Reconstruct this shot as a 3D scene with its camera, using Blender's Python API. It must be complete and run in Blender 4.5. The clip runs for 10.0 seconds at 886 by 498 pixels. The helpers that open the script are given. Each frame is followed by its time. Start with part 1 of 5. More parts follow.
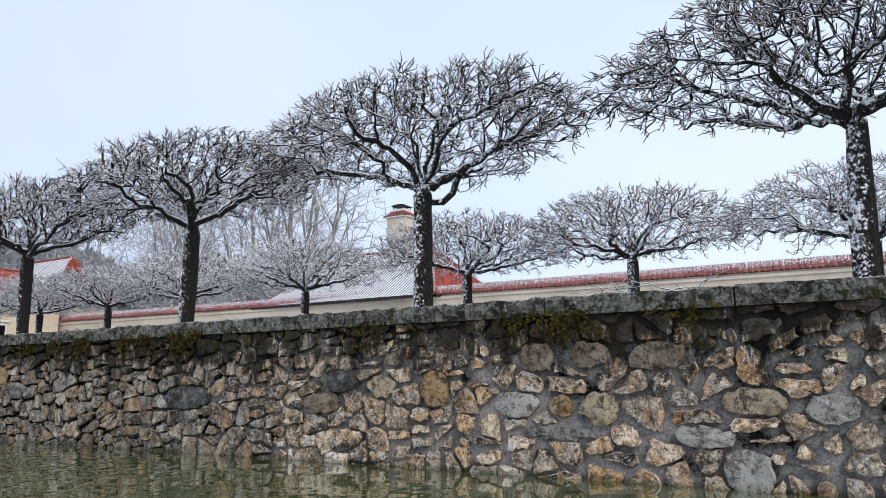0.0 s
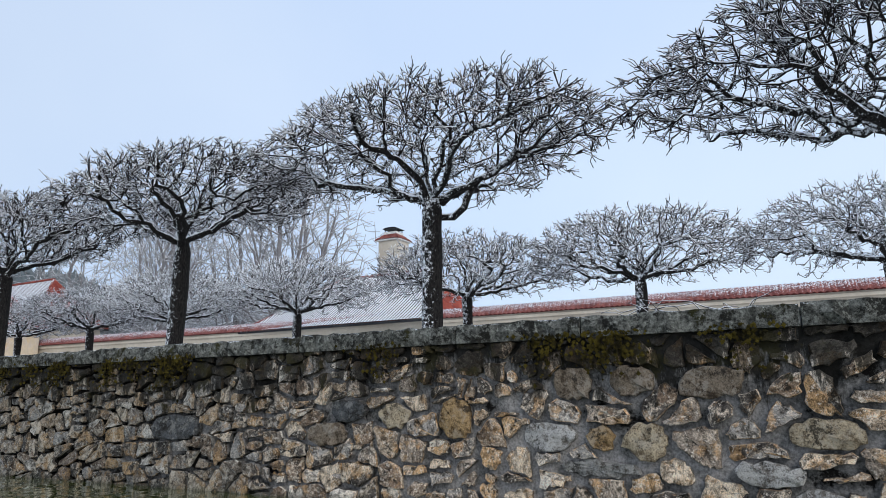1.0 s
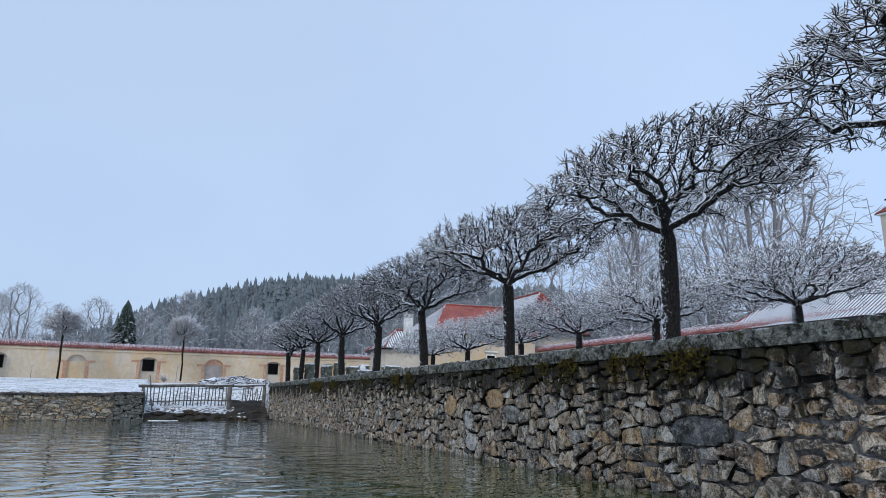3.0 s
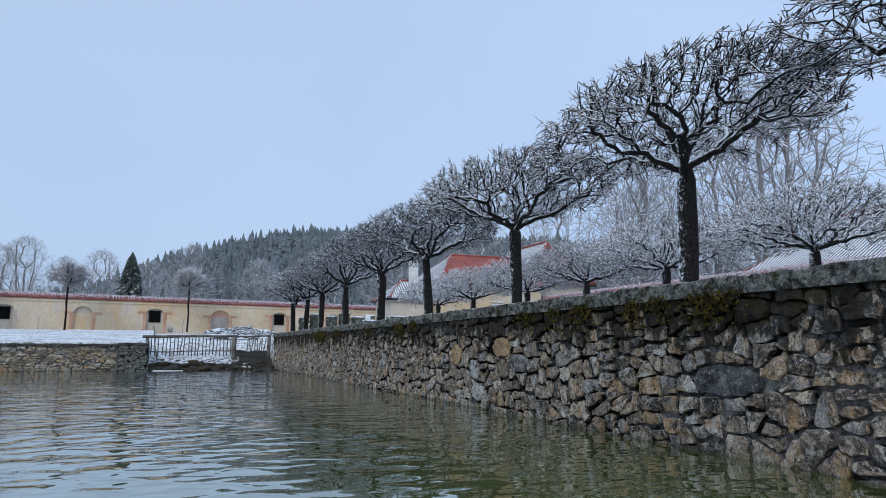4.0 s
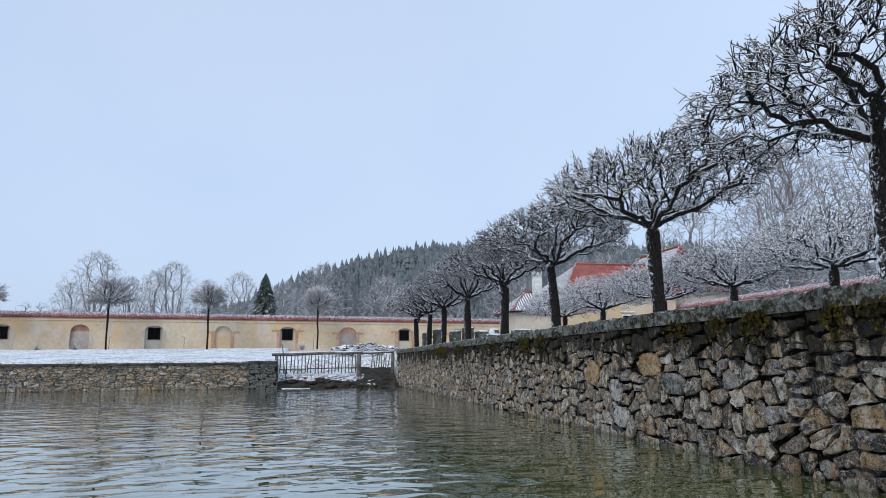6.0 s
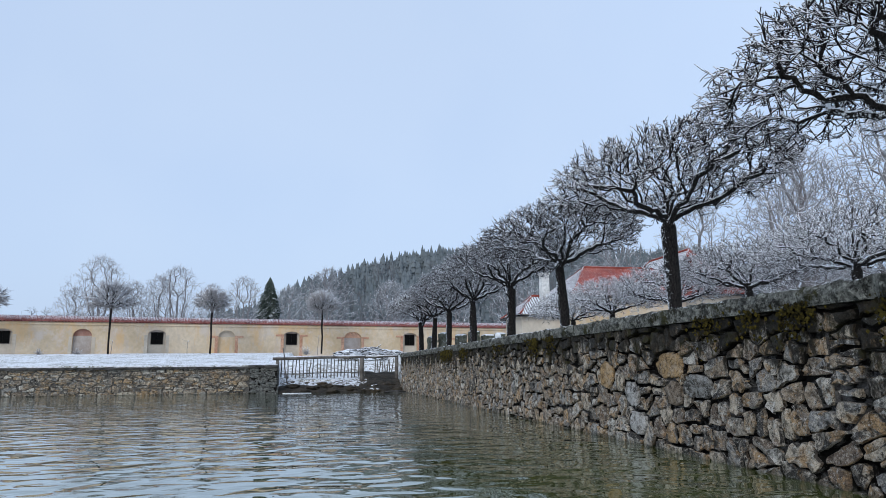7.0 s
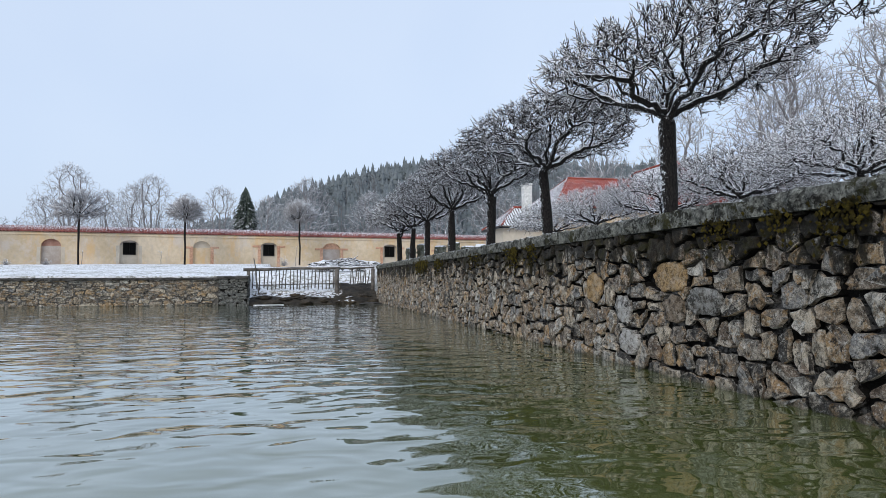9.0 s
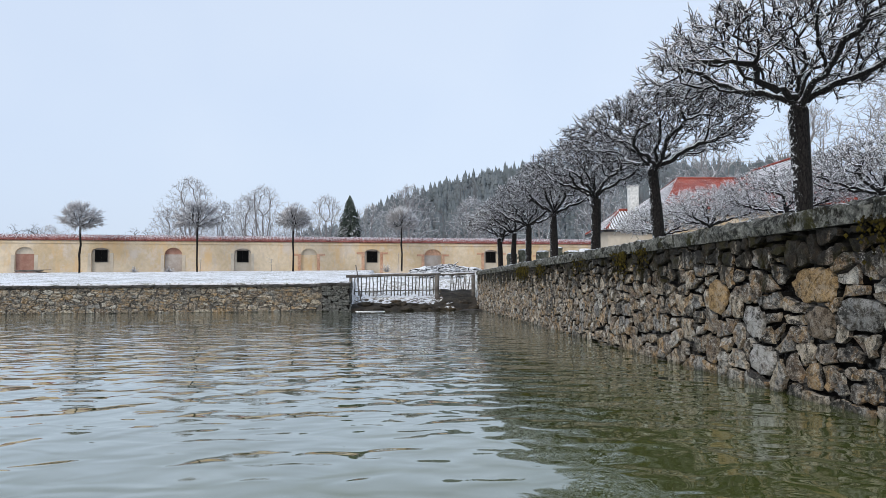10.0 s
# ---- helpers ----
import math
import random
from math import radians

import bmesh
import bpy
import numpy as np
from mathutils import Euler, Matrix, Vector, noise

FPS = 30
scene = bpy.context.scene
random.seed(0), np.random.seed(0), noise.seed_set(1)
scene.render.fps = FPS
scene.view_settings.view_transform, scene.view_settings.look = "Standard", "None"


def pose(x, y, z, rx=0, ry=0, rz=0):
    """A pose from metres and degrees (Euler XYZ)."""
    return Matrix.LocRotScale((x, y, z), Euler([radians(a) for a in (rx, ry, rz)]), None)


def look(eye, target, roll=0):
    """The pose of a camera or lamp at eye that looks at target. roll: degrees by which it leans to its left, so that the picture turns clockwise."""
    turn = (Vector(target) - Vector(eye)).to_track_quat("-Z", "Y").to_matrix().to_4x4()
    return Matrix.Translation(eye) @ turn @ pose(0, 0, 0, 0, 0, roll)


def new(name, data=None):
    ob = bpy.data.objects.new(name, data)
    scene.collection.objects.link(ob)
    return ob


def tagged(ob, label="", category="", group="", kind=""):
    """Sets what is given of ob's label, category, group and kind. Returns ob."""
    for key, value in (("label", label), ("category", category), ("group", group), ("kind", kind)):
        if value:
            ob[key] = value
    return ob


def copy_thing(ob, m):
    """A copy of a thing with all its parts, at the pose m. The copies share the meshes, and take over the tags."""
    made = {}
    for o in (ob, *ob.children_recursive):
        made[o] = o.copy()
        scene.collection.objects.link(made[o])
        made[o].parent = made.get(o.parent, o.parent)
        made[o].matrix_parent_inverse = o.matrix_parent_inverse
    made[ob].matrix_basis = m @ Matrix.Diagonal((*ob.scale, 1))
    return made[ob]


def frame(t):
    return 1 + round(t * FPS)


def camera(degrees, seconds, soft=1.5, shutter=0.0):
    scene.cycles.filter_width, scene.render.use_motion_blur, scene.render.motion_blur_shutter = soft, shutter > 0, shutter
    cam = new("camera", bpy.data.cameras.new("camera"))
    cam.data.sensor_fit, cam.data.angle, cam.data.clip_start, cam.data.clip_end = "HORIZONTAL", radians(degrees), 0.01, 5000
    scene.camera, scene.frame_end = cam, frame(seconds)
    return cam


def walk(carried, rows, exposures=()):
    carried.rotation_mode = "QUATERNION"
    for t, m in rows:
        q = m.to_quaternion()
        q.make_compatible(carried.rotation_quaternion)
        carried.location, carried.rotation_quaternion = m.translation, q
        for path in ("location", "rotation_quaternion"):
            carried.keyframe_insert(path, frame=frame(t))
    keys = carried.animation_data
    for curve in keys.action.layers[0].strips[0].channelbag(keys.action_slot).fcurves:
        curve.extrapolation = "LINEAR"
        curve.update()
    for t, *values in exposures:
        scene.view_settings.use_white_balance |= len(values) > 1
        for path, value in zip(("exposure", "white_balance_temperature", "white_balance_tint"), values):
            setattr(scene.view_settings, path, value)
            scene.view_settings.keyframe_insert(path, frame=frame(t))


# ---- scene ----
cam = camera(67.2, 10.0, 0.6)
PATH = [
    (0, (-1.515, -1.145, 1.176), (0.206, -0.186, 1.523), -1.0),
    (0.5, (-1.287, -0.793, 1.182), (0.428, 0.147, 1.601), -1.0),
    (1, (-1.052, -0.452, 1.189), (0.675, 0.465, 1.610), -0.9),
    (1.5, (-0.867, -0.099, 1.202), (0.615, 1.178, 1.620), -0.7),
    (2, (-0.714, 0.263, 1.189), (0.535, 1.769, 1.605), -0.3),
    (2.5, (-0.591, 0.598, 1.163), (0.270, 2.355, 1.575), 0.0),
    (2.7, (-0.556, 0.727, 1.149), (0.239, 2.515, 1.560), 0.0),
    (3.8, (-0.198, 1.488, 1.119), (0.547, 3.269, 1.642), 0.2),
    (4, (-0.162, 1.603, 1.115), (0.602, 3.427, 1.411), 0.2),
    (4.5, (-0.06, 1.954, 1.147), (0.714, 3.793, 1.011), 0.1),
    (5, (0.068, 2.282, 1.186), (0.748, 4.157, 1.04), -0.2),
    (5.5, (0.197, 2.683, 1.209), (0.689, 4.615, 1.374), -0.5),
    (6, (0.318, 3.037, 1.2), (0.734, 4.964, 1.536), -0.5),
    (6.2, (0.358, 3.176, 1.185), (0.738, 5.109, 1.53), -0.5),
    (7.3, (0.7, 4.148, 1.124), (1.122, 6.07, 1.478), -0.4),
    (7.5, (0.779, 4.301, 1.131), (1.238, 6.215, 1.488), -0.4),
    (8, (0.939, 4.7, 1.144), (1.437, 6.567, 1.659), -0.6),
    (8.5, (1.031, 5.012, 1.128), (1.519, 6.885, 1.63), -0.4),
    (9, (1.143, 5.359, 1.123), (1.594, 7.306, 1.216), -0.3),
    (9.5, (1.222, 5.666, 1.143), (1.55, 7.637, 1.227), -0.3),
    (10, (1.318, 6.027, 1.163), (1.468, 8.018, 1.274), -0.4),
]
EXPOSURE = [(0.0, 0.27, 6560, 10), (0.35, 0.14, 6400, 9), (0.8, 0.08, 6330, 7), (1.5, 0.06, 6250, 7), (2.5, 0.0, 6000, 7), (3.8, -0.2, 5600, 6), (4.1, -0.1, 5850, 6), (4.6, 0.53, 6900, 10), (5.2, 0.62, 7000, 10), (5.6, 0.15, 6500, 10), (6.0, 0.03, 6080, 7.5), (7.5, -0.03, 5900, 7), (8.4, -0.17, 5500, 8), (9.0, 0.15, 6400, 8), (9.5, 0.24, 6550, 8), (10.0, 0.2, 6600, 8)]
walk(cam, [(t, look(eye, target, roll)) for t, eye, target, roll in PATH], EXPOSURE)

# ---- light: overcast winter sky ----
world = bpy.data.worlds.new("overcast_sky")
scene.world = world
world.use_nodes = True
wt = world.node_tree
sky = wt.nodes.new("ShaderNodeTexSky")
sky.sky_type = "NISHITA"
sky.sun_disc = False
sky.sun_elevation, sky.sun_rotation = radians(34), radians(215)
sky.dust_density = 4.0
cloud = wt.nodes.new("ShaderNodeBackground")
cloud.inputs["Color"].default_value = (0.625, 0.738, 0.925, 1)
cloud.inputs["Strength"].default_value = 0.80
veil = wt.nodes.new("ShaderNodeTexNoise")
veil.inputs["Scale"].default_value, veil.inputs["Detail"].default_value = 1.6, 4.0
way = wt.nodes.new("ShaderNodeTexCoord")
wt.links.new(way.outputs["Generated"], veil.inputs["Vector"])
tone = wt.nodes.new("ShaderNodeValToRGB")
tone.color_ramp.elements[0].position, tone.color_ramp.elements[1].position = 0.35, 0.65
tone.color_ramp.elements[0].color = (0.60, 0.71, 0.92, 1)
tone.color_ramp.elements[1].color = (0.675, 0.77, 0.945, 1)
wt.links.new(veil.outputs["Fac"], tone.inputs[0])
wt.links.new(tone.outputs[0], cloud.inputs["Color"])
east = wt.nodes.new("ShaderNodeVectorMath")
east.operation = "DOT_PRODUCT"
east.inputs[1].default_value = (0.78, -0.22, 0.59)
wt.links.new(way.outputs["Generated"], east.inputs[0])
thin = wt.nodes.new("ShaderNodeMapRange")
thin.interpolation_type = "SMOOTHSTEP"
for key, value in (("From Min", 0.15), ("From Max", 1.0), ("To Min", 0.8), ("To Max", 0.94)):
    thin.inputs[key].default_value = value
wt.links.new(east.outputs["Value"], thin.inputs["Value"])
wt.links.new(thin.outputs[0], cloud.inputs["Strength"])
blue = wt.nodes.new("ShaderNodeBackground")
blue.inputs["Strength"].default_value = 0.03
wt.links.new(sky.outputs[0], blue.inputs["Color"])
both = wt.nodes.new("ShaderNodeAddShader")
wt.links.new(cloud.outputs[0], both.inputs[0])
wt.links.new(blue.outputs[0], both.inputs[1])
wt.links.new(both.outputs[0], wt.nodes["World Output"].inputs["Surface"])
sun = new("sun", bpy.data.lights.new("sun", "SUN"))
sun.data.energy, sun.data.angle, sun.data.color = 1.0, radians(25), (1.0, 0.96, 0.9)
sun.matrix_world = look((-20, -28, 24), (0, 0, 0))


# ---- materials ----
def nodes_of(name):
    m = bpy.data.materials.new(name)
    m.use_nodes = True
    t = m.node_tree
    b = t.nodes["Principled BSDF"]
    b.inputs["Specular IOR Level"].default_value = 0.15
    return m, t, b


def add(t, kind, **sets):
    n = t.nodes.new("ShaderNode" + kind)
    for k, v in sets.items():
        if k in n.inputs:
            n.inputs[k].default_value = v
    return n


def noise_tex(t, vec, scale, detail=4.0, rough=0.6):
    n = add(t, "TexNoise", Scale=scale, Detail=detail, Roughness=rough)
    t.links.new(vec, n.inputs["Vector"])
    return n.outputs["Fac"]


def ramp(t, fac, *stops):
    r = t.nodes.new("ShaderNodeValToRGB")
    e = r.color_ramp.elements
    while len(e) < len(stops):
        e.new(0.5)
    for el, (p, c) in zip(e, stops):
        el.position = p
        el.color = (*c, 1) if len(c) == 3 else c
    t.links.new(fac, r.inputs[0])
    return r.outputs[0]


def blend(t, fac, a, b, mode="MIX"):
    m = t.nodes.new("ShaderNodeMix")
    m.data_type, m.blend_type = "RGBA", mode
    for s, v in ((m.inputs[0], fac), (m.inputs[6], a), (m.inputs[7], b)):
        if isinstance(v, (int, float)):
            s.default_value = v
        elif isinstance(v, tuple):
            s.default_value = (*v, 1)
        else:
            t.links.new(v, s)
    return m.outputs[2]


def calc(t, op, a, b=0.0, clamp=False):
    m = t.nodes.new("ShaderNodeMath")
    m.operation, m.use_clamp = op, clamp
    for s, v in zip(m.inputs, (a, b)):
        if isinstance(v, (int, float)):
            s.default_value = v
        else:
            t.links.new(v, s)
    return m.outputs[0]


def bumped(t, bsdf, height, strength, dist):
    b = add(t, "Bump", Strength=strength, Distance=dist)
    t.links.new(height, b.inputs["Height"])
    t.links.new(b.outputs[0], bsdf.inputs["Normal"])


def place(t):
    return t.nodes.new("ShaderNodeNewGeometry").outputs["Position"]


def upness(t):
    g = t.nodes.new("ShaderNodeNewGeometry")
    x = t.nodes.new("ShaderNodeSeparateXYZ")
    t.links.new(g.outputs["Normal"], x.inputs[0])
    return x.outputs[2], x


def surface(name, dark, light, scale, fine, rough=0.85, bump=0.4, dist=0.01, stain=None, snow=0.0, grit=0.45):
    """A rough surface with large blotches, fine grain, and a dusting of snow on what faces up."""
    m, t, b = nodes_of(name)
    p = place(t)
    big = noise_tex(t, p, scale)
    small = noise_tex(t, p, fine, 6, 0.7)
    col = ramp(t, big, (0.38, dark), (0.62, light))
    col = blend(t, grit, col, ramp(t, small, (0.36, (0.3, 0.3, 0.3)), (0.6, (1.25, 1.25, 1.25))), "MULTIPLY")
    if stain:
        f = ramp(t, noise_tex(t, p, scale * 2.3, 6, 0.7), (0.52, (0, 0, 0)), (0.64, (1, 1, 1)))
        col = blend(t, f, col, stain)
    if snow:
        up, _ = upness(t)
        f = calc(t, "ADD", up, calc(t, "MULTIPLY", calc(t, "SUBTRACT", small, 0.5), 1.6))
        f = ramp(t, f, (1.0 - snow, (0, 0, 0)), (1.0 - snow + 0.12, (1, 1, 1)))
        col = blend(t, f, col, (0.8, 0.82, 0.85))
    t.links.new(col, b.inputs["Base Color"])
    b.inputs["Roughness"].default_value = rough
    bumped(t, b, small, bump, dist)
    return m


def stone_material(name, tint=(1, 1, 1)):
    """Rubble stones: every stone has its own tone, with grain, lichen and damp."""
    m, t, b = nodes_of(name)
    p = place(t)
    info = t.nodes.new("ShaderNodeObjectInfo").outputs["Random"]
    isle = t.nodes.new("ShaderNodeNewGeometry").outputs["Random Per Island"]
    rnd = calc(t, "FRACT", calc(t, "ADD", info, isle))
    r = t.nodes.new("ShaderNodeValToRGB")
    r.color_ramp.interpolation = "CONSTANT"
    tones = ((0.0, (0.23, 0.20, 0.17)), (0.15, (0.34, 0.275, 0.205)), (0.29, (0.075, 0.07, 0.066)), (0.42, (0.54, 0.47, 0.37)),
             (0.53, (0.27, 0.268, 0.262)), (0.67, (0.19, 0.145, 0.11)), (0.8, (0.58, 0.56, 0.51)), (0.9, (0.42, 0.29, 0.16)))
    e = r.color_ramp.elements
    while len(e) < len(tones):
        e.new(0.5)
    for el, (q, c) in zip(e, tones):
        el.position, el.color = q, (*c, 1)
    t.links.new(rnd, r.inputs[0])
    turn = t.nodes.new("ShaderNodeVectorRotate")
    turn.rotation_type = "X_AXIS"
    t.links.new(p, turn.inputs["Vector"])
    t.links.new(calc(t, "MULTIPLY", rnd, 6.28), turn.inputs["Angle"])
    st = t.nodes.new("ShaderNodeMapping")
    st.inputs["Scale"].default_value = (1.0, 1.35, 0.9)
    t.links.new(turn.outputs[0], st.inputs[0])
    g = st.outputs[0]
    mid = noise_tex(t, g, 10.0, 8, 0.75)
    fine = noise_tex(t, p, 70.0, 8, 0.8)
    sy = t.nodes.new("ShaderNodeSeparateXYZ")
    t.links.new(p, sy.inputs[0])
    vein = noise_tex(t, g, 6.0, 10, 0.85)
    light = blend(t, 0.7, r.outputs[0], (0.56, 0.51, 0.43))
    col = blend(t, ramp(t, vein, (0.51, (0, 0, 0)), (0.545, (1, 1, 1))), r.outputs[0], light)
    dark = blend(t, 0.8, r.outputs[0], (0.022, 0.02, 0.018))
    col = blend(t, ramp(t, noise_tex(t, g, 7.0, 10, 0.8), (0.53, (0, 0, 0)), (0.57, (0.85, 0.85, 0.85))), col, dark)
    rust = ramp(t, noise_tex(t, p, 4.2, 8, 0.75), (0.53, (0, 0, 0)), (0.59, (0.75, 0.75, 0.75)))
    col = blend(t, rust, col, (0.38, 0.25, 0.13))
    col = blend(t, 1.0, col, ramp(t, mid, (0.38, (0.24, 0.23, 0.22)), (0.54, (1.15, 1.15, 1.15))), "MULTIPLY")
    col = blend(t, 0.75, col, ramp(t, fine, (0.40, (0.2, 0.2, 0.2)), (0.54, (1, 1, 1))), "MULTIPLY")
    lich = ramp(t, noise_tex(t, p, 24.0, 8, 0.8), (0.56, (0, 0, 0)), (0.60, (0.8, 0.8, 0.8)))
    col = blend(t, lich, col, (0.56, 0.55, 0.51))
    # the near stretch, pointed anew: stronger light painted into its warmer, brighter stone faces
    near_light = ramp(t, calc(t, "ADD", calc(t, "MULTIPLY", sy.outputs[1], 0.1), calc(t, "MULTIPLY", noise_tex(t, p, 0.9, 4, 0.6), 0.5)), (0.55, (1, 1, 1)), (0.95, (0, 0, 0)))
    col = blend(t, near_light, col, blend(t, 1.0, col, (1.85, 1.72, 1.62), "MULTIPLY"))
    crust = ramp(t, noise_tex(t, p, 5.5, 10, 0.82), (0.565, (0, 0, 0)), (0.595, (0.92, 0.92, 0.92)))
    col = blend(t, crust, col, (0.014, 0.013, 0.011))
    col = blend(t, 1.0, col, tint, "MULTIPLY")
    t.links.new(col, b.inputs["Base Color"])
    b.inputs["Roughness"].default_value = 0.72
    bumped(t, b, calc(t, "ADD", calc(t, "MULTIPLY", fine, 0.45), calc(t, "ADD", mid, vein)), 1.0, 0.03)
    return m, t, b, col


def damp_top(t, b, col, top, depth):
    """Black damp and moss streaks that run down from the coping, uneven in length."""
    p = place(t)
    sx = t.nodes.new("ShaderNodeSeparateXYZ")
    t.links.new(p, sx.inputs[0])
    mp = t.nodes.new("ShaderNodeMapping")
    mp.inputs["Scale"].default_value = (1.0, 1.0, 0.3)
    t.links.new(p, mp.inputs[0])
    n = noise_tex(t, mp.outputs[0], 2.4, 8, 0.75)
    run = calc(t, "MULTIPLY", calc(t, "SUBTRACT", n, 0.36), depth * 8.0)
    f = calc(t, "SUBTRACT", calc(t, "ADD", sx.outputs[2], run), top)
    f = ramp(t, f, (0.0, (0, 0, 0)), (0.22, (1, 1, 1)))
    col = blend(t, calc(t, "MULTIPLY", f, 0.92), col, (0.013, 0.012, 0.010))
    moss = ramp(t, noise_tex(t, p, 2.6, 8, 0.75), (0.53, (0, 0, 0)), (0.59, (1, 1, 1)))
    col = blend(t, calc(t, "MULTIPLY", calc(t, "MULTIPLY", moss, f), 0.6), col, (0.04, 0.036, 0.010))
    # wet band over the water
    w = ramp(t, calc(t, "ADD", sx.outputs[2], calc(t, "MULTIPLY", n, 0.22)), (0.10, (1, 1, 1)), (0.18, (0, 0, 0)))
    col = blend(t, calc(t, "MULTIPLY", w, 0.65), col, (0.03, 0.032, 0.022))
    t.links.new(col, b.inputs["Base Color"])


MAT = {}
MAT["stone"], _t, _b, _c = stone_material("rubble_stone", (1.02, 1.01, 1.0))
damp_top(_t, _b, _c, 1.66, 0.40)
MAT["bank_stone"], _t, _b, _c = stone_material("bank_stone", (1.0, 1.0, 0.98))
damp_top(_t, _b, _c, 1.32, 0.10)


def plain_stone(name, tone):
    m, t, b = nodes_of(name)
    p = place(t)
    fine = noise_tex(t, p, 70.0, 8, 0.8)
    mid = noise_tex(t, p, 11.0, 8, 0.8)
    col = blend(t, 1.0, tone, ramp(t, mid, (0.42, (0.3, 0.27, 0.24)), (0.53, (1, 1, 1))), "MULTIPLY")
    col = blend(t, 0.85, col, ramp(t, fine, (0.40, (0.3, 0.3, 0.3)), (0.54, (1, 1, 1))), "MULTIPLY")
    vein = ramp(t, noise_tex(t, p, 6.5, 10, 0.85), (0.52, (0, 0, 0)), (0.56, (0.75, 0.75, 0.75)))
    col = blend(t, vein, col, (0.5 * tone[0] + 0.2, 0.5 * tone[1] + 0.19, 0.5 * tone[2] + 0.17))
    crust = ramp(t, noise_tex(t, p, 4.7, 10, 0.82), (0.56, (0, 0, 0)), (0.59, (0.85, 0.85, 0.85)))
    col = blend(t, crust, col, (0.018, 0.016, 0.014))
    t.links.new(col, b.inputs["Base Color"])
    b.inputs["Roughness"].default_value = 0.75
    bumped(t, b, calc(t, "ADD", calc(t, "MULTIPLY", fine, 0.45), mid), 1.0, 0.03)
    return m


MAT["cream"] = plain_stone("cream_stone", (0.56, 0.46, 0.32))
MAT["pale"] = plain_stone("pale_grey_stone", (0.56, 0.545, 0.52))
MAT["ochre"] = plain_stone("ochre_stone", (0.46, 0.31, 0.155))
MAT["pier_stone"] = plain_stone("grey_pier_stone", (0.17, 0.175, 0.165))
MAT["brown"] = plain_stone("brown_grey_stone", (0.27, 0.215, 0.16))
MAT["grey"] = plain_stone("mid_grey_stone", (0.33, 0.325, 0.31))
MAT["slate"] = plain_stone("dark_slate_stone", (0.12, 0.125, 0.13))
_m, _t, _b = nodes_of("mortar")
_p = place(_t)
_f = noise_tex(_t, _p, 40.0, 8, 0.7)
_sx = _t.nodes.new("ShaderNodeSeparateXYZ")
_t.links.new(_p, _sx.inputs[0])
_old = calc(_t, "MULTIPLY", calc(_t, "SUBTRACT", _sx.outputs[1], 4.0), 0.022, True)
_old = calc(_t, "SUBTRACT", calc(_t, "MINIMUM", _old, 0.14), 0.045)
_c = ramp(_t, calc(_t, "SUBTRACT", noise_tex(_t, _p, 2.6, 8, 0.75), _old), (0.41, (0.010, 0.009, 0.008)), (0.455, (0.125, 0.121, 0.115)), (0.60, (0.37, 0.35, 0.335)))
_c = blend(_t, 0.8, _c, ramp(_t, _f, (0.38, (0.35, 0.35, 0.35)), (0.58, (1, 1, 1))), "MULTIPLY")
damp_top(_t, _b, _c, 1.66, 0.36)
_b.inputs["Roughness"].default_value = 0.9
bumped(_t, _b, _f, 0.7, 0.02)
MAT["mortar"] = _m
MAT["coping"] = surface("coping_stone", (0.05, 0.05, 0.044), (0.225, 0.225, 0.2), 7.0, 38.0, 0.85, 1.0, 0.04, (0.30, 0.305, 0.27), 0.10, 0.95)
_t = MAT["coping"].node_tree
_b = _t.nodes["Principled BSDF"]
_p = place(_t)
_c = _b.inputs["Base Color"].links[0].from_socket
_c = blend(_t, ramp(_t, noise_tex(_t, _p, 6.0, 10, 0.8), (0.515, (0, 0, 0)), (0.555, (0.93, 0.93, 0.93))), _c, (0.012, 0.011, 0.009))
_c = blend(_t, ramp(_t, noise_tex(_t, _p, 1.5, 10, 0.8), (0.55, (0, 0, 0)), (0.60, (0.9, 0.9, 0.9))), _c, (0.04, 0.038, 0.012))
_t.links.new(_c, _b.inputs["Base Color"])
MAT["coping_dark"] = surface("bank_coping", (0.035, 0.033, 0.03), (0.09, 0.085, 0.08), 4.0, 40.0, 0.8, 0.6, 0.012)
MAT["bank_mortar"] = surface("bank_mortar", (0.07, 0.065, 0.06), (0.19, 0.18, 0.165), 2.0, 30.0, 0.9, 0.6, 0.012)
MAT["moss"] = surface("moss", (0.016, 0.013, 0.004), (0.115, 0.088, 0.014), 9.0, 90.0, 0.95, 1.0, 0.02)
_m, _t, _b = nodes_of("thin_snow")
_p = place(_t)
_big = noise_tex(_t, _p, 0.5)
_fine = noise_tex(_t, _p, 7.0, 8, 0.75)
_c = ramp(_t, _fine, (0.3, (0.78, 0.8, 0.83)), (0.55, (0.9, 0.905, 0.92)))
_tips = ramp(_t, calc(_t, "ADD", calc(_t, "MULTIPLY", noise_tex(_t, _p, 4.0, 8, 0.85), 0.8), calc(_t, "MULTIPLY", _big, 0.25)), (0.54, (0, 0, 0)), (0.56, (0.8, 0.8, 0.8)))
_t.links.new(blend(_t, _tips, _c, (0.16, 0.14, 0.08)), _b.inputs["Base Color"])
_b.inputs["Roughness"].default_value = 0.7
bumped(_t, _b, _fine, 0.8, 0.07)
MAT["snow"] = _m
MAT["fresh_snow"] = surface("snow_cap", (0.78, 0.8, 0.83), (0.88, 0.89, 0.91), 2.0, 12.0, 0.6, 0.4, 0.03)
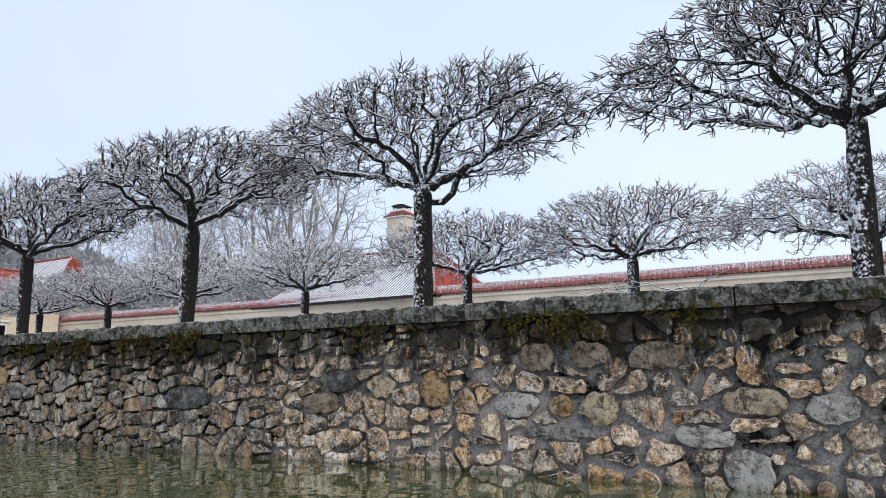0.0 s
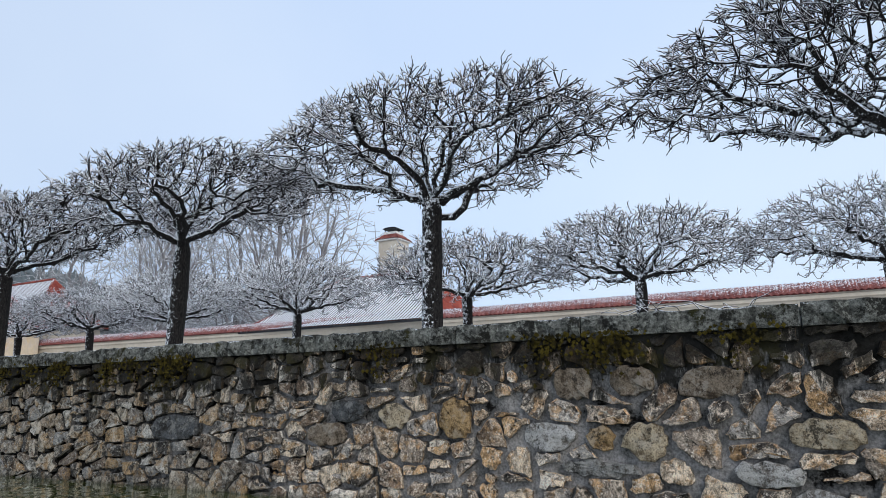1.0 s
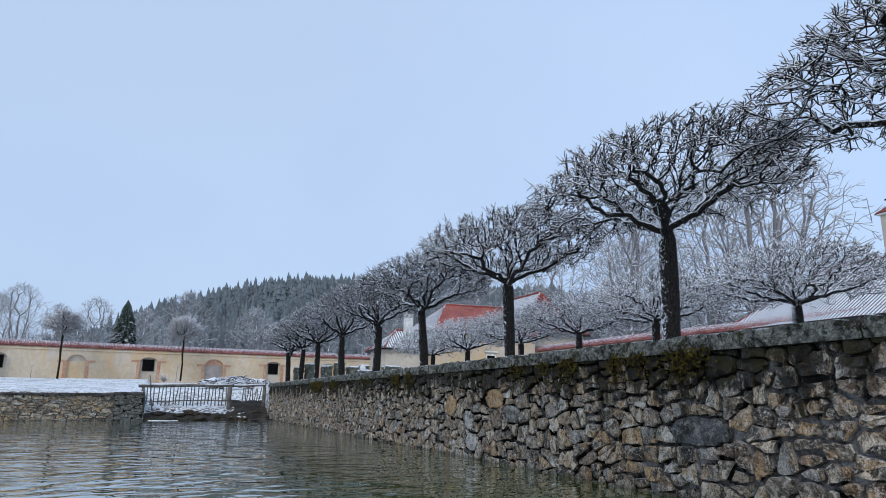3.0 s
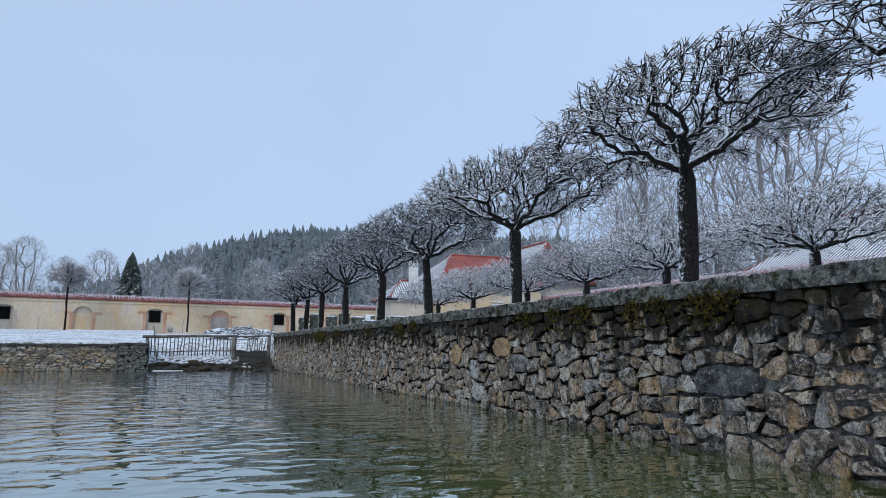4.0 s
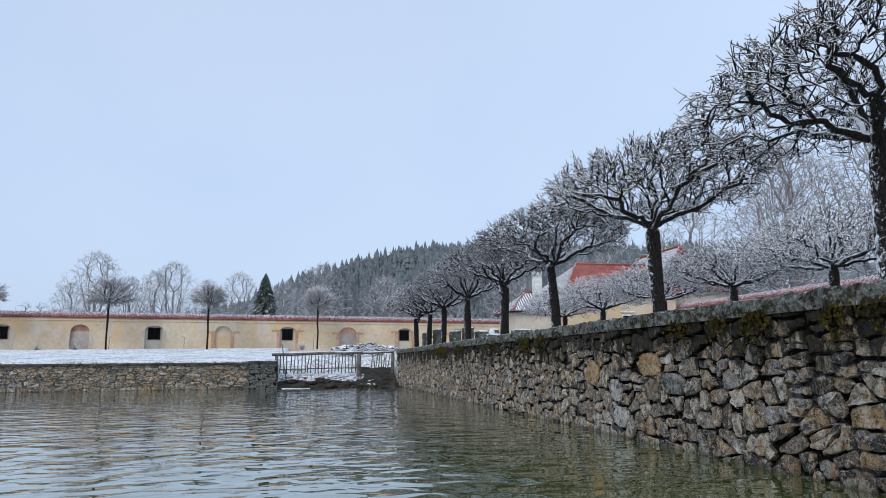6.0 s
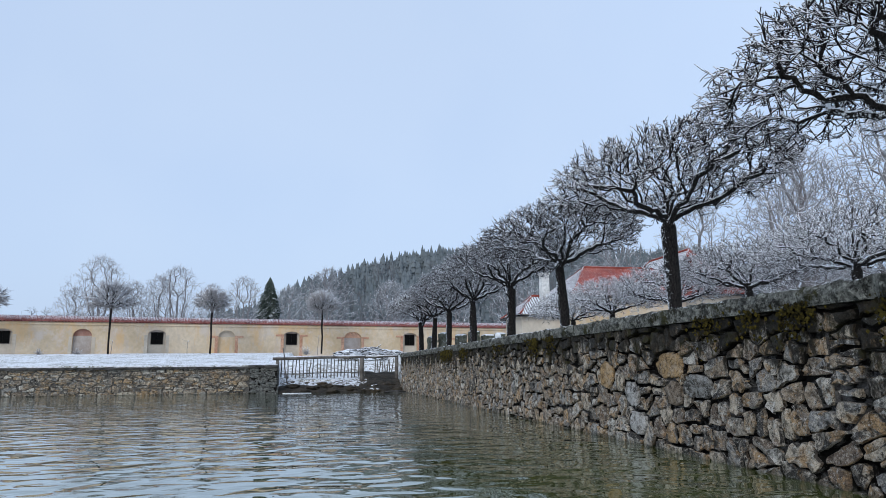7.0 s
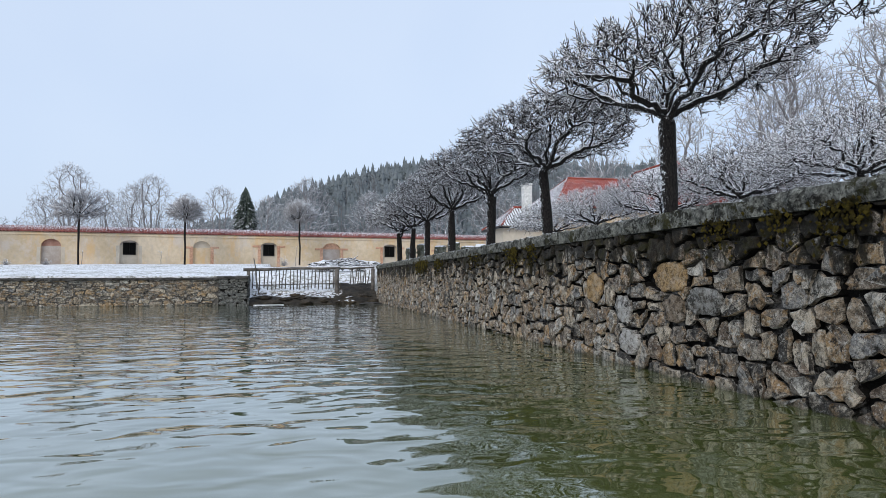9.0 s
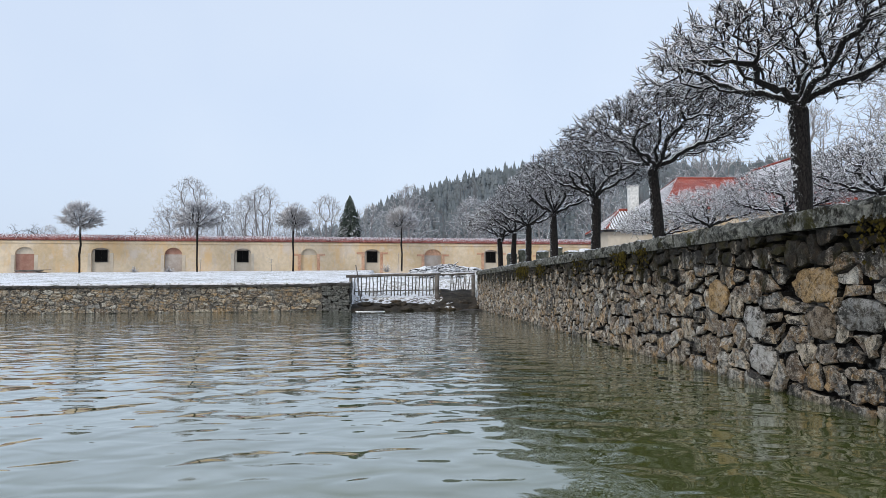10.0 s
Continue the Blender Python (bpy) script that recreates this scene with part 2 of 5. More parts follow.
MAT["plaster"] = surface("ochre_plaster", (0.53, 0.415, 0.27), (0.66, 0.55, 0.405), 0.3, 3.0, 0.9, 0.1, 0.01, (0.60, 0.52, 0.44), 0.0, 0.15)
_t = MAT["plaster"].node_tree
_b = _t.nodes["Principled BSDF"]
_p = place(_t)
_c = _b.inputs["Base Color"].links[0].from_socket
_mp = _t.nodes.new("ShaderNodeMapping")
_mp.inputs["Scale"].default_value = (1.0, 1.0, 0.35)
_t.links.new(_p, _mp.inputs[0])
_c = blend(_t, ramp(_t, noise_tex(_t, _mp.outputs[0], 0.55, 6, 0.7), (0.50, (0, 0, 0)), (0.62, (0.75, 0.75, 0.75))), _c, (0.62, 0.42, 0.22))
_c = blend(_t, ramp(_t, noise_tex(_t, _mp.outputs[0], 1.3, 8, 0.75), (0.54, (0, 0, 0)), (0.62, (0.6, 0.6, 0.6))), _c, (0.52, 0.44, 0.36))
_t.links.new(_c, _b.inputs["Base Color"])
MAT["plaster_pale"] = surface("cream_plaster", (0.47, 0.41, 0.33), (0.58, 0.52, 0.43), 0.4, 4.0, 0.9, 0.1, 0.01, (0.52, 0.45, 0.36), 0.0, 0.12)
MAT["pinkish"] = surface("faded_pink_paint", (0.46, 0.25, 0.16), (0.58, 0.37, 0.26), 0.8, 6.0, 0.9, 0.2, 0.01)
MAT["panel_red"] = surface("red_brown_panel", (0.29, 0.15, 0.115), (0.38, 0.225, 0.175), 1.2, 8.0, 0.85, 0.2, 0.01, None, 0.0, 0.15)
MAT["panel_grey"] = surface("grey_panel", (0.36, 0.31, 0.27), (0.45, 0.4, 0.36), 1.2, 8.0, 0.85, 0.2, 0.01, None, 0.0, 0.15)
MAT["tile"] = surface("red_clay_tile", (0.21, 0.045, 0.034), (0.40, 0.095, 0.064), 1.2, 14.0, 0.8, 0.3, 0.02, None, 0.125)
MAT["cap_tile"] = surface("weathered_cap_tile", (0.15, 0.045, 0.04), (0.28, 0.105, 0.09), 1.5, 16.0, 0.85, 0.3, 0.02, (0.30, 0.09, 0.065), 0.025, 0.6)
# rib shadow painted in: far darker than the plain red tile, slight snow
MAT["snowy_tile_shaded"] = surface("shaded_snowy_clay_tile", (0.05, 0.03, 0.03), (0.11, 0.055, 0.05), 1.0, 14.0, 0.8, 0.3, 0.02, None, 0.05)
MAT["limewash"] = surface("white_limewash", (0.6, 0.59, 0.56), (0.78, 0.77, 0.74), 0.5, 5.0, 0.9, 0.2, 0.01)
MAT["black_metal"] = surface("black_sheet_metal", (0.02, 0.02, 0.022), (0.04, 0.04, 0.042), 2.0, 20.0, 0.5, 0.1, 0.005)
# near-black: the unlit dark inside windows put into the colour
MAT["void"] = surface("unlit_opening", (0.002, 0.002, 0.002), (0.004, 0.004, 0.004), 2.0, 9.0, 1.0, 0.1, 0.01)
MAT["old_wood"] = surface("weathered_wood", (0.085, 0.075, 0.066), (0.19, 0.175, 0.158), 3.0, 40.0, 0.9, 0.5, 0.01, None, 0.10)
MAT["mud"] = surface("wet_mud", (0.028, 0.024, 0.018), (0.07, 0.057, 0.042), 2.5, 9.0, 0.7, 1.0, 0.12)
MAT["mud_snow"] = surface("snowy_bank_earth", (0.05, 0.042, 0.03), (0.13, 0.10, 0.07), 1.5, 5.0, 0.9, 1.0, 0.1, None, 0.07)
MAT["boxwood"] = surface("frosted_boxwood", (0.07, 0.08, 0.058), (0.18, 0.185, 0.15), 4.0, 22.0, 0.9, 1.0, 0.04, (0.16, 0.15, 0.12), 0.55)
MAT["opal"] = surface("opal_glass", (0.8, 0.8, 0.8), (0.86, 0.86, 0.86), 2.0, 9.0, 0.25, 0.0, 0.01, None, 0.0, 0.0)


def bark_material(name, dark, light, snow, speck):
    m, t, b = nodes_of(name)
    p = place(t)
    mp = t.nodes.new("ShaderNodeMapping")
    mp.inputs["Scale"].default_value = (1.0, 1.0, 0.35)
    t.links.new(p, mp.inputs[0])
    grain = noise_tex(t, mp.outputs[0], 38.0, 8, 0.75)
    big = noise_tex(t, p, 5.0)
    col = ramp(t, grain, (0.42, dark), (0.58, light))
    up, sx = upness(t)
    n = noise_tex(t, p, 34.0, 5, 0.65)
    f = calc(t, "ADD", up, calc(t, "MULTIPLY", calc(t, "SUBTRACT", n, 0.5), 1.5))
    f = ramp(t, f, (1.0 - snow, (0, 0, 0)), (1.08 - snow, (1, 1, 1)))
    # snow blown onto the weather side
    side = calc(t, "SUBTRACT", calc(t, "MULTIPLY", sx.outputs[1], 0.45), calc(t, "MULTIPLY", sx.outputs[0], 0.6))
    g = calc(t, "ADD", calc(t, "MULTIPLY", side, 0.2), calc(t, "ADD", noise_tex(t, p, 17.0, 8, 0.8), calc(t, "MULTIPLY", big, 0.25)))
    g = ramp(t, g, (speck, (0, 0, 0)), (speck + 0.04, (1, 1, 1)))
    col = blend(t, calc(t, "MAXIMUM", f, g), col, (0.84, 0.86, 0.89))
    t.links.new(col, b.inputs["Base Color"])
    b.inputs["Roughness"].default_value = 0.9
    bumped(t, b, grain, 0.8, 0.02)
    return m


MAT["bark"] = bark_material("linden_bark", (0.005, 0.0045, 0.0042), (0.026, 0.023, 0.021), 0.56, 0.765)
MAT["twig"] = bark_material("snowy_twig", (0.010, 0.008, 0.008), (0.026, 0.021, 0.020), 0.78, 1.2)
MAT["white_twig"] = bark_material("rimed_linden_twig", (0.03, 0.025, 0.024), (0.07, 0.06, 0.055), 1.32, 1.2)
# distance haze painted into the bark and twig greys, besides the snow
MAT["far_bark"] = bark_material("hazed_frosted_bark", (0.17, 0.16, 0.16), (0.26, 0.245, 0.245), 0.5, 1.2)
MAT["haze_twig"] = bark_material("hazed_rimed_twig", (0.24, 0.23, 0.23), (0.34, 0.33, 0.332), 0.5, 1.2)
MAT["far_twig"] = bark_material("hazed_far_twig", (0.115, 0.115, 0.12), (0.165, 0.163, 0.168), 0.02, 1.2)
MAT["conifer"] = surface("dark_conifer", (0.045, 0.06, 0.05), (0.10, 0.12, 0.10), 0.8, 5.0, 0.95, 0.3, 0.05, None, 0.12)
# no snow on these two: their blue-grey is haze put into the colour
MAT["far_conifer"] = surface("hazed_conifer", (0.13, 0.15, 0.157), (0.18, 0.20, 0.207), 0.05, 0.8, 0.95, 0.1, 0.05, None, 0.0, 0.15)
MAT["far_wood"] = surface("hazed_wood", (0.19, 0.198, 0.208), (0.25, 0.258, 0.268), 0.05, 1.2, 0.95, 0.1, 0.05, None)

_m, _t, _b = nodes_of("pond_water")
_p = place(_t)
_mp = _t.nodes.new("ShaderNodeMapping")
_mp.inputs["Scale"].default_value = (0.9, 1.3, 1.0)
_mp.inputs["Rotation"].default_value = (0, 0, radians(14))
_t.links.new(_p, _mp.inputs[0])
_n1 = noise_tex(_t, _mp.outputs[0], 2.5, 0.8, 0.4)
_n1.node.inputs["Distortion"].default_value = 0.5
_n2 = noise_tex(_t, _p, 0.8, 1.5, 0.5)
_n2.node.inputs["Distortion"].default_value = 0.7
_n3 = noise_tex(_t, _p, 6.0, 2, 0.5)
_sx = _t.nodes.new("ShaderNodeSeparateXYZ")
_t.links.new(_p, _sx.inputs[0])
# the wind reaches the open water more than the sheltered corner
_open = calc(_t, "MULTIPLY", calc(_t, "SUBTRACT", _sx.outputs[1], calc(_t, "MULTIPLY", _sx.outputs[0], 0.5)), 0.033)
_calm = ramp(_t, calc(_t, "ADD", _open, calc(_t, "MULTIPLY", noise_tex(_t, _p, 0.3, 2, 0.5), 0.4)), (0.12, (0.02, 0.02, 0.02)), (0.5, (0.33, 0.33, 0.33)))
_h = calc(_t, "ADD", calc(_t, "ADD", calc(_t, "MULTIPLY", _n1, _calm), calc(_t, "MULTIPLY", _n2, 0.62)), calc(_t, "MULTIPLY", _n3, 0.007))
_bump = add(_t, "Bump", Strength=0.4, Distance=0.16)
_t.links.new(_h, _bump.inputs["Height"])
_fr = add(_t, "Fresnel", IOR=1.33)
_t.links.new(_bump.outputs[0], _fr.inputs["Normal"])
_gl = add(_t, "BsdfGlossy", Roughness=0.02)
_gl.inputs["Color"].default_value = (0.95, 0.97, 0.97, 1)
_t.links.new(_bump.outputs[0], _gl.inputs["Normal"])
_df = add(_t, "BsdfDiffuse")
_t.links.new(ramp(_t, noise_tex(_t, _p, 0.5), (0.35, (0.080, 0.094, 0.026)), (0.65, (0.102, 0.118, 0.038))), _df.inputs["Color"])
_mx = _t.nodes.new("ShaderNodeMixShader")
_t.links.new(calc(_t, "MULTIPLY", calc(_t, "POWER", _fr.outputs[0], 0.62), 1.16, True), _mx.inputs[0])
_t.links.new(_df.outputs[0], _mx.inputs[1])
_t.links.new(_gl.outputs[0], _mx.inputs[2])
_t.links.new(_mx.outputs[0], _t.nodes["Material Output"].inputs["Surface"])
MAT["water"] = _m


# ---- building helpers ----
def mesh_of(name, verts, faces, mat, smooth=False, crease=0):
    me = bpy.data.meshes.new(name)
    me.from_pydata([tuple(map(float, v)) for v in verts], [], faces)
    me.materials.append(mat)
    if smooth:
        me.shade_smooth()
    if crease:
        me.set_sharp_from_angle(angle=radians(crease))
    return me


def piece(name, verts, faces, mat, parent=None, label="", smooth=False, crease=0):
    ob = new(name, mesh_of(name, verts, faces, mat, smooth, crease))
    if parent:
        ob.parent = parent
    return tagged(ob, label)


def part(name, bm, mat, parent=None, label="", smooth=False):
    me = bpy.data.meshes.new(name)
    bm.to_mesh(me)
    bm.free()
    me.materials.append(mat)
    if smooth:
        me.shade_smooth()
    ob = new(name, me)
    if parent:
        ob.parent = parent
    return tagged(ob, label)


def thing(name, label, category, group="", kind=""):
    return tagged(new(name), label, category, group, kind)


def box_bm(bm, lo, hi, bevel=0.0):
    made = bmesh.ops.create_cube(bm, size=1.0)["verts"]
    for v in made:
        v.co = Vector([lo[i] + (v.co[i] + 0.5) * (hi[i] - lo[i]) for i in range(3)])
    if bevel:
        es = list({e for v in made for e in v.link_edges})
        bmesh.ops.bevel(bm, geom=es, offset=bevel, segments=1, affect="EDGES")


def box(name, lo, hi, mat, parent=None, label="", bevel=0.0):
    bm = bmesh.new()
    box_bm(bm, lo, hi, bevel)
    return part(name, bm, mat, parent, label)


def tube(verts, faces, pts, radii, sides):
    """A tapered tube along pts, added to the lists."""
    base = len(verts)
    ref = Vector((0.31, 0.87, 0.12))
    n = len(pts)
    for i in range(n):
        d = pts[min(i + 1, n - 1)] - pts[max(i - 1, 0)]
        if d.length < 1e-6:
            d = Vector((0, 0, 1))
        d.normalize()
        a = ref - d * ref.dot(d)
        if a.length < 0.05:
            a = d.orthogonal()
        a.normalize()
        ref = a
        b = d.cross(a)
        for k in range(sides):
            w = 2 * math.pi * k / sides
            verts.append(pts[i] + (a * math.cos(w) + b * math.sin(w)) * radii[i])
    for i in range(n - 1):
        for k in range(sides):
            k2 = (k + 1) % sides
            o = base + i * sides
            faces.append((o + k, o + k2, o + sides + k2, o + sides + k))
    faces.append(tuple(base + (n - 1) * sides + k for k in range(sides)))


# ---- bare trees ----
class Skeleton:
    """Nodes of a branching tree; every new target is joined to the node that costs least."""

    def __init__(self, rng, limit=30000):
        self.p = np.zeros((limit, 3))
        self.path = np.zeros(limit)
        self.parent = [-1]
        self.n = 1
        self.least = {}
        self.rng = rng

    def put(self, point, parent):
        i = self.n
        self.p[i] = point
        self.path[i] = self.path[parent] + float(np.linalg.norm(self.p[i] - self.p[parent]))
        self.parent.append(parent)
        self.n += 1
        return i

    def run(self, start, pts):
        for q in pts:
            start = self.put(q, start)
        return start

    def join(self, target, weight, step, wiggle, sag=0.0, low=0):
        d = np.linalg.norm(self.p[low:self.n] - target, axis=1)
        i = low + int(np.argmin(d + weight * self.path[low:self.n]))
        a, b = self.p[i].copy(), np.array(target)
        k = max(1, int(np.linalg.norm(b - a) / step))
        side = self.rng.normal(size=3) * wiggle
        node = i
        for s in range(1, k + 1):
            f = s / k
            q = a + (b - a) * f + side * math.sin(math.pi * f) + self.rng.normal(size=3) * wiggle * 0.25
            q[2] -= sag * math.sin(math.pi * f)
            node = self.put(q, node)
        return node

    def tubes(self, tip, power, trunk, fine):
        """Radii by the pipe rule, then one tube a chain: (thick, thin) lists of verts and faces."""
        kids = [[] for _ in range(self.n)]
        for i in range(1, self.n):
            kids[self.parent[i]].append(i)
        r = np.zeros(self.n)
        for i in range(self.n - 1, -1, -1):
            r[i] = sum(r[c] ** power for c in kids[i]) ** (1 / power) if kids[i] else tip
            r[i] = max(r[i], self.least.get(i, 0.0))
        r = np.where(r > tip * 1.6, tip + (r - tip) * (trunk - tip) / (r[0] - tip), r)
        out = (([], []), ([], []))
        starts = [(0, None)]
        while starts:
            i, before = starts.pop()
            chain = [] if before is None else [before]
            while True:
                chain.append(i)
                if not kids[i]:
                    break
                ks = sorted(kids[i], key=lambda c: -r[c])
                starts += [(c, i) for c in ks[1:]]
                i = ks[0]
            if len(chain) < 2:
                continue
            rad = [float(r[c]) * (1 + 0.07 * float(self.rng.normal()) * (r[c] > 0.04)) for c in chain]
            if before is not None:
                rad[0] = min(rad[0], rad[1] * 1.15)
            pts = [Vector(self.p[c]) for c in chain]
            big = [k for k in range(len(rad)) if rad[k] >= fine]
            cut = big[-1] + 1 if big else 0
            if cut >= 2:
                tube(*out[0], pts[:cut], rad[:cut], 10 if rad[0] > 0.09 else 6)
            if cut < len(pts):
                tube(*out[1], pts[max(0, cut - 1):], rad[max(0, cut - 1):], 3)
        return out


def pollard(seed, reach=3.1, depth=2.3, stem=2.35, top=4.25, targets=1150, twigs=5, tip=0.008, droop=0.5):
    """A linden cut to a flat dome year after year: short stem, spreading knotty limbs, a thicket of twigs. Stands at the origin."""
    rng = np.random.default_rng(seed)
    sk = Skeleton(rng)
    lean = rng.normal(size=2) * 0.05
    node = sk.run(0, [(lean[0] * s, lean[1] * s, stem * s) for s in (0.08, 0.2, 0.4, 0.6, 0.8, 0.93, 1.0)])
    fork = node
    hi = lambda q: top - 0.95 * q ** 3
    lo = lambda q: stem + 0.08 + droop * q ** 1.3 - 0.1 * (droop < 0.3)
    count = 7
    turn = rng.uniform(0, 6.28)
    for k in range(count):
        az = turn + 2 * math.pi * k / count + rng.normal() * 0.22
        far = rng.uniform(0.62, 0.82)
        zend = lo(far) + (hi(far) - lo(far)) * rng.uniform(0.15, 0.6)
        pts, bend = [], rng.normal() * 0.25
        first = sk.n
        sway = rng.uniform(0, 6.28)
        for s in np.linspace(0.07, 1, 14):
            a = az + bend * s + 0.16 * math.sin(7 * s + sway) * s + rng.normal() * 0.03
            z = stem + (zend - stem) * (0.9 * s + 0.1 * s ** 2) + 0.09 * math.sin(8 * s + 2 * sway) * s + rng.normal() * 0.03
            pts.append((depth * far * s * math.cos(a), reach * far * s * math.sin(a), z))
        sk.run(fork if k % 3 else fork - 1, pts)
        sk.least.update({first + q: 0.24 - 0.11 * q / 13 for q in range(len(pts))})
    for k in range(3):
        az = turn + 2.1 * k + 0.5
        far = rng.uniform(0.08, 0.4)
        pts = [(depth * far * s ** 1.3 * math.cos(az) + rng.normal() * 0.05, reach * far * s ** 1.3 * math.sin(az) + rng.normal() * 0.05, stem + (hi(far) - 0.45 - stem) * s) for s in np.linspace(0.12, 1, 7)]
        sk.run(fork, pts)
    if seed == 8:
        first = sk.n
        sk.run(fork - 1, [(0.02, -0.2, stem - 0.27), (0.0, -0.42, stem - 0.3), (0.03, -0.6, stem - 0.16), (0.05, -0.68, stem + 0.08), (0.1, -0.85, stem + 0.3), (0.12, -1.15, stem + 0.42), (0.2, -1.5, stem + 0.6)])
        sk.least.update({first + q: w * 2.2 for q, w in enumerate((0.125, 0.125, 0.12, 0.11, 0.09, 0.07, 0.05))})
    low = fork
    made = []
    for k in range(targets):
        q = math.sqrt(rng.uniform(0.01, 1.0))
        az = rng.uniform(0, 2 * math.pi)
        rim = 1.0 + 0.07 * math.sin(3 * az + seed) + rng.normal() * 0.03
        a, b = lo(q), hi(q)
        u = rng.uniform(0, 1) ** 0.62
        made.append((depth * rim * q * math.cos(az), reach * rim * q * math.sin(az), a + (b - a) * u))
    made.sort(key=lambda v: v[0] ** 2 + v[1] ** 2 + (v[2] - stem) ** 2)
    ends = []
    for v in made[::6] + [w for k, w in enumerate(made) if k % 6]:
        ends.append(sk.join(v, 0.35, 0.13, 0.075, 0.02, low))
    centre = np.array((0, 0, stem + 0.7))
    for e in ends:
        way = sk.p[e] - sk.p[sk.parent[e]]
        way = way / (np.linalg.norm(way) + 1e-6)
        out = sk.p[e] - centre
        out = out / (np.linalg.norm(out) + 1e-6)
        for k in range(twigs):
            d = way * 0.5 + out * 0.45 + rng.normal(size=3) * 0.6 + np.array((0, 0, 0.22))
            d = d / np.linalg.norm(d)
            ln = rng.uniform(0.07, 0.2)
            mid = sk.p[e] + d * ln * 0.5 + rng.normal(size=3) * 0.03
            sk.run(e if k < 3 else sk.parent[e], [mid, mid + (d + rng.normal(size=3) * 0.3) * ln * 0.5])
    return sk.tubes(tip, 2.15, 0.158, 0.024)


def tall_tree(seed, height=14.0, spread=4.2, targets=420, clear=0.25):
    """A free-grown bare tree: a forked trunk, steeply rising limbs, fine ends."""
    rng = np.random.default_rng(seed)
    sk = Skeleton(rng)
    fork = sk.run(0, [(rng.normal() * 0.06, rng.normal() * 0.06, height * s) for s in np.linspace(0.05, clear, 5)])
    turn = rng.uniform(0, 6.283)
    for k in range(6):
        az = turn + 1.047 * k + rng.normal() * 0.25
        far, rise = spread * rng.uniform(0.25, 0.75) * (k > 0), height * rng.uniform(0.72, 0.92)
        pts = []
        for s in np.linspace(0.12, 1, 9):
            out = far * s ** 0.8
            pts.append((out * math.cos(az + 0.15 * math.sin(3 * s + k)) + rng.normal() * 0.06, out * math.sin(az + 0.15 * math.sin(3 * s + k)) + rng.normal() * 0.06, height * clear + (rise - height * clear) * s ** 1.15))
        sk.run(fork - (k % 3 == 2), pts)
    made = []
    for k in range(targets):
        s = rng.uniform(clear, 1.0)
        rad = spread * (math.sin(math.pi * min(1, (s - clear) / (1 - clear) * 0.82 + 0.16)) ** 0.7) * math.sqrt(rng.uniform(0.02, 1))
        az = rng.uniform(0, 6.283)
        made.append((rad * math.cos(az), rad * math.sin(az), height * s))
    made.sort(key=lambda v: math.hypot(v[0], v[1]) + 0.4 * v[2])
    for v in made:
        e = sk.join(v, 0.4, 0.6, 0.1, 0.1, 3)
        d = sk.p[e] - sk.p[sk.parent[e]]
        d = d / (np.linalg.norm(d) + 1e-6)
        for k in range(3):
            q = d + rng.normal(size=3) * 0.75 + np.array((0, 0, 0.15))
            sk.put(sk.p[e] + q / np.linalg.norm(q) * rng.uniform(0.3, 0.75), e)
    return sk.tubes(0.013, 2.2, height * 0.019, 0.05)


def mop_tree(seed, height=4.5, ball=1.75, twigs=6000):
    """A young grafted tree: a thin straight stem under a round mop of fine shoots."""
    rng = np.random.default_rng(seed)
    sk = Skeleton(rng)
    top = sk.run(0, [(rng.normal() * 0.03, rng.normal() * 0.03, height * s) for s in (0.2, 0.4, 0.6, 0.8, 1.0)])
    for k in range(110):
        az, el = rng.uniform(0, 6.283), rng.uniform(-0.45, 1.5)
        r = ball * rng.uniform(0.45, 0.86)
        sk.join((r * math.cos(az) * math.cos(el), r * math.sin(az) * math.cos(el), height + 0.62 + r * math.sin(el) * 0.72), 0.8, 0.3, 0.04, 0, top)
    n0 = sk.n
    for k in range(twigs):
        e = int(rng.integers(top, n0))
        d = sk.p[e] - np.array((0, 0, height + 0.4))
        d = d / (np.linalg.norm(d) + 1e-6) + rng.normal(size=3) * 0.3
        sk.put(sk.p[e] + d * rng.uniform(0.2, 0.55), e)
    return sk.tubes(0.010, 3.2, 0.09, 0.02)


def tree_thing(name, made, bark, twig, label, group):
    (v1, f1), (v2, f2) = made
    t = thing(name, label, "tree", group)
    piece("trunk", v1, f1, bark, t, "dark trunk and limbs with clinging snow", True)
    piece("crown", v2, f2, twig, t, "bare twigs dusted with snow", True)
    return t


FRONT = (-1.72, 4.73, 10.67, 16.82, 23.0, 28.6, 34.4, 40.0, 44.6, 48.8)
BACK = (-8.2, -2.5, 3.2, 8.45, 15.4, 21.2, 26.6, 32.3, 38.0, 44.2)
lindens = [tree_thing("linden_tree", pollard(s), MAT["bark"], MAT["twig"], "pollarded bare linden with a flat snow-dusted crown", "lindens along the pond wall") for s in (3, 8, 14, 19)]
for k, y in enumerate(FRONT):
    src = lindens[k % 4]
    m = pose(8.3, y, 1.93, 0, 0, (0, 0, 0, 4, 180, 176, 183, 178, 5, 2)[k])
    if k < 4:
        src.matrix_basis = m
    else:
        copy_thing(src, m)
inner = [tree_thing("linden_tree", pollard(s, 3.2, 2.7, 2.05, 3.9, 1250, 4, 0.0095, 0.12), MAT["bark"], MAT["white_twig"], "pollarded bare linden thickly rimed with snow", "lindens of the inner row") for s in (27, 33)]
for k, y in enumerate(BACK):
    m = pose(17.3 + 0.3 * math.sin(k * 2.1), y, 2.05, 0, 0, 180 * (k // 2 % 2) + 6 * math.sin(k))
    if k < 2:
        inner[k].matrix_basis = m
    else:
        copy_thing(inner[k % 2], m)

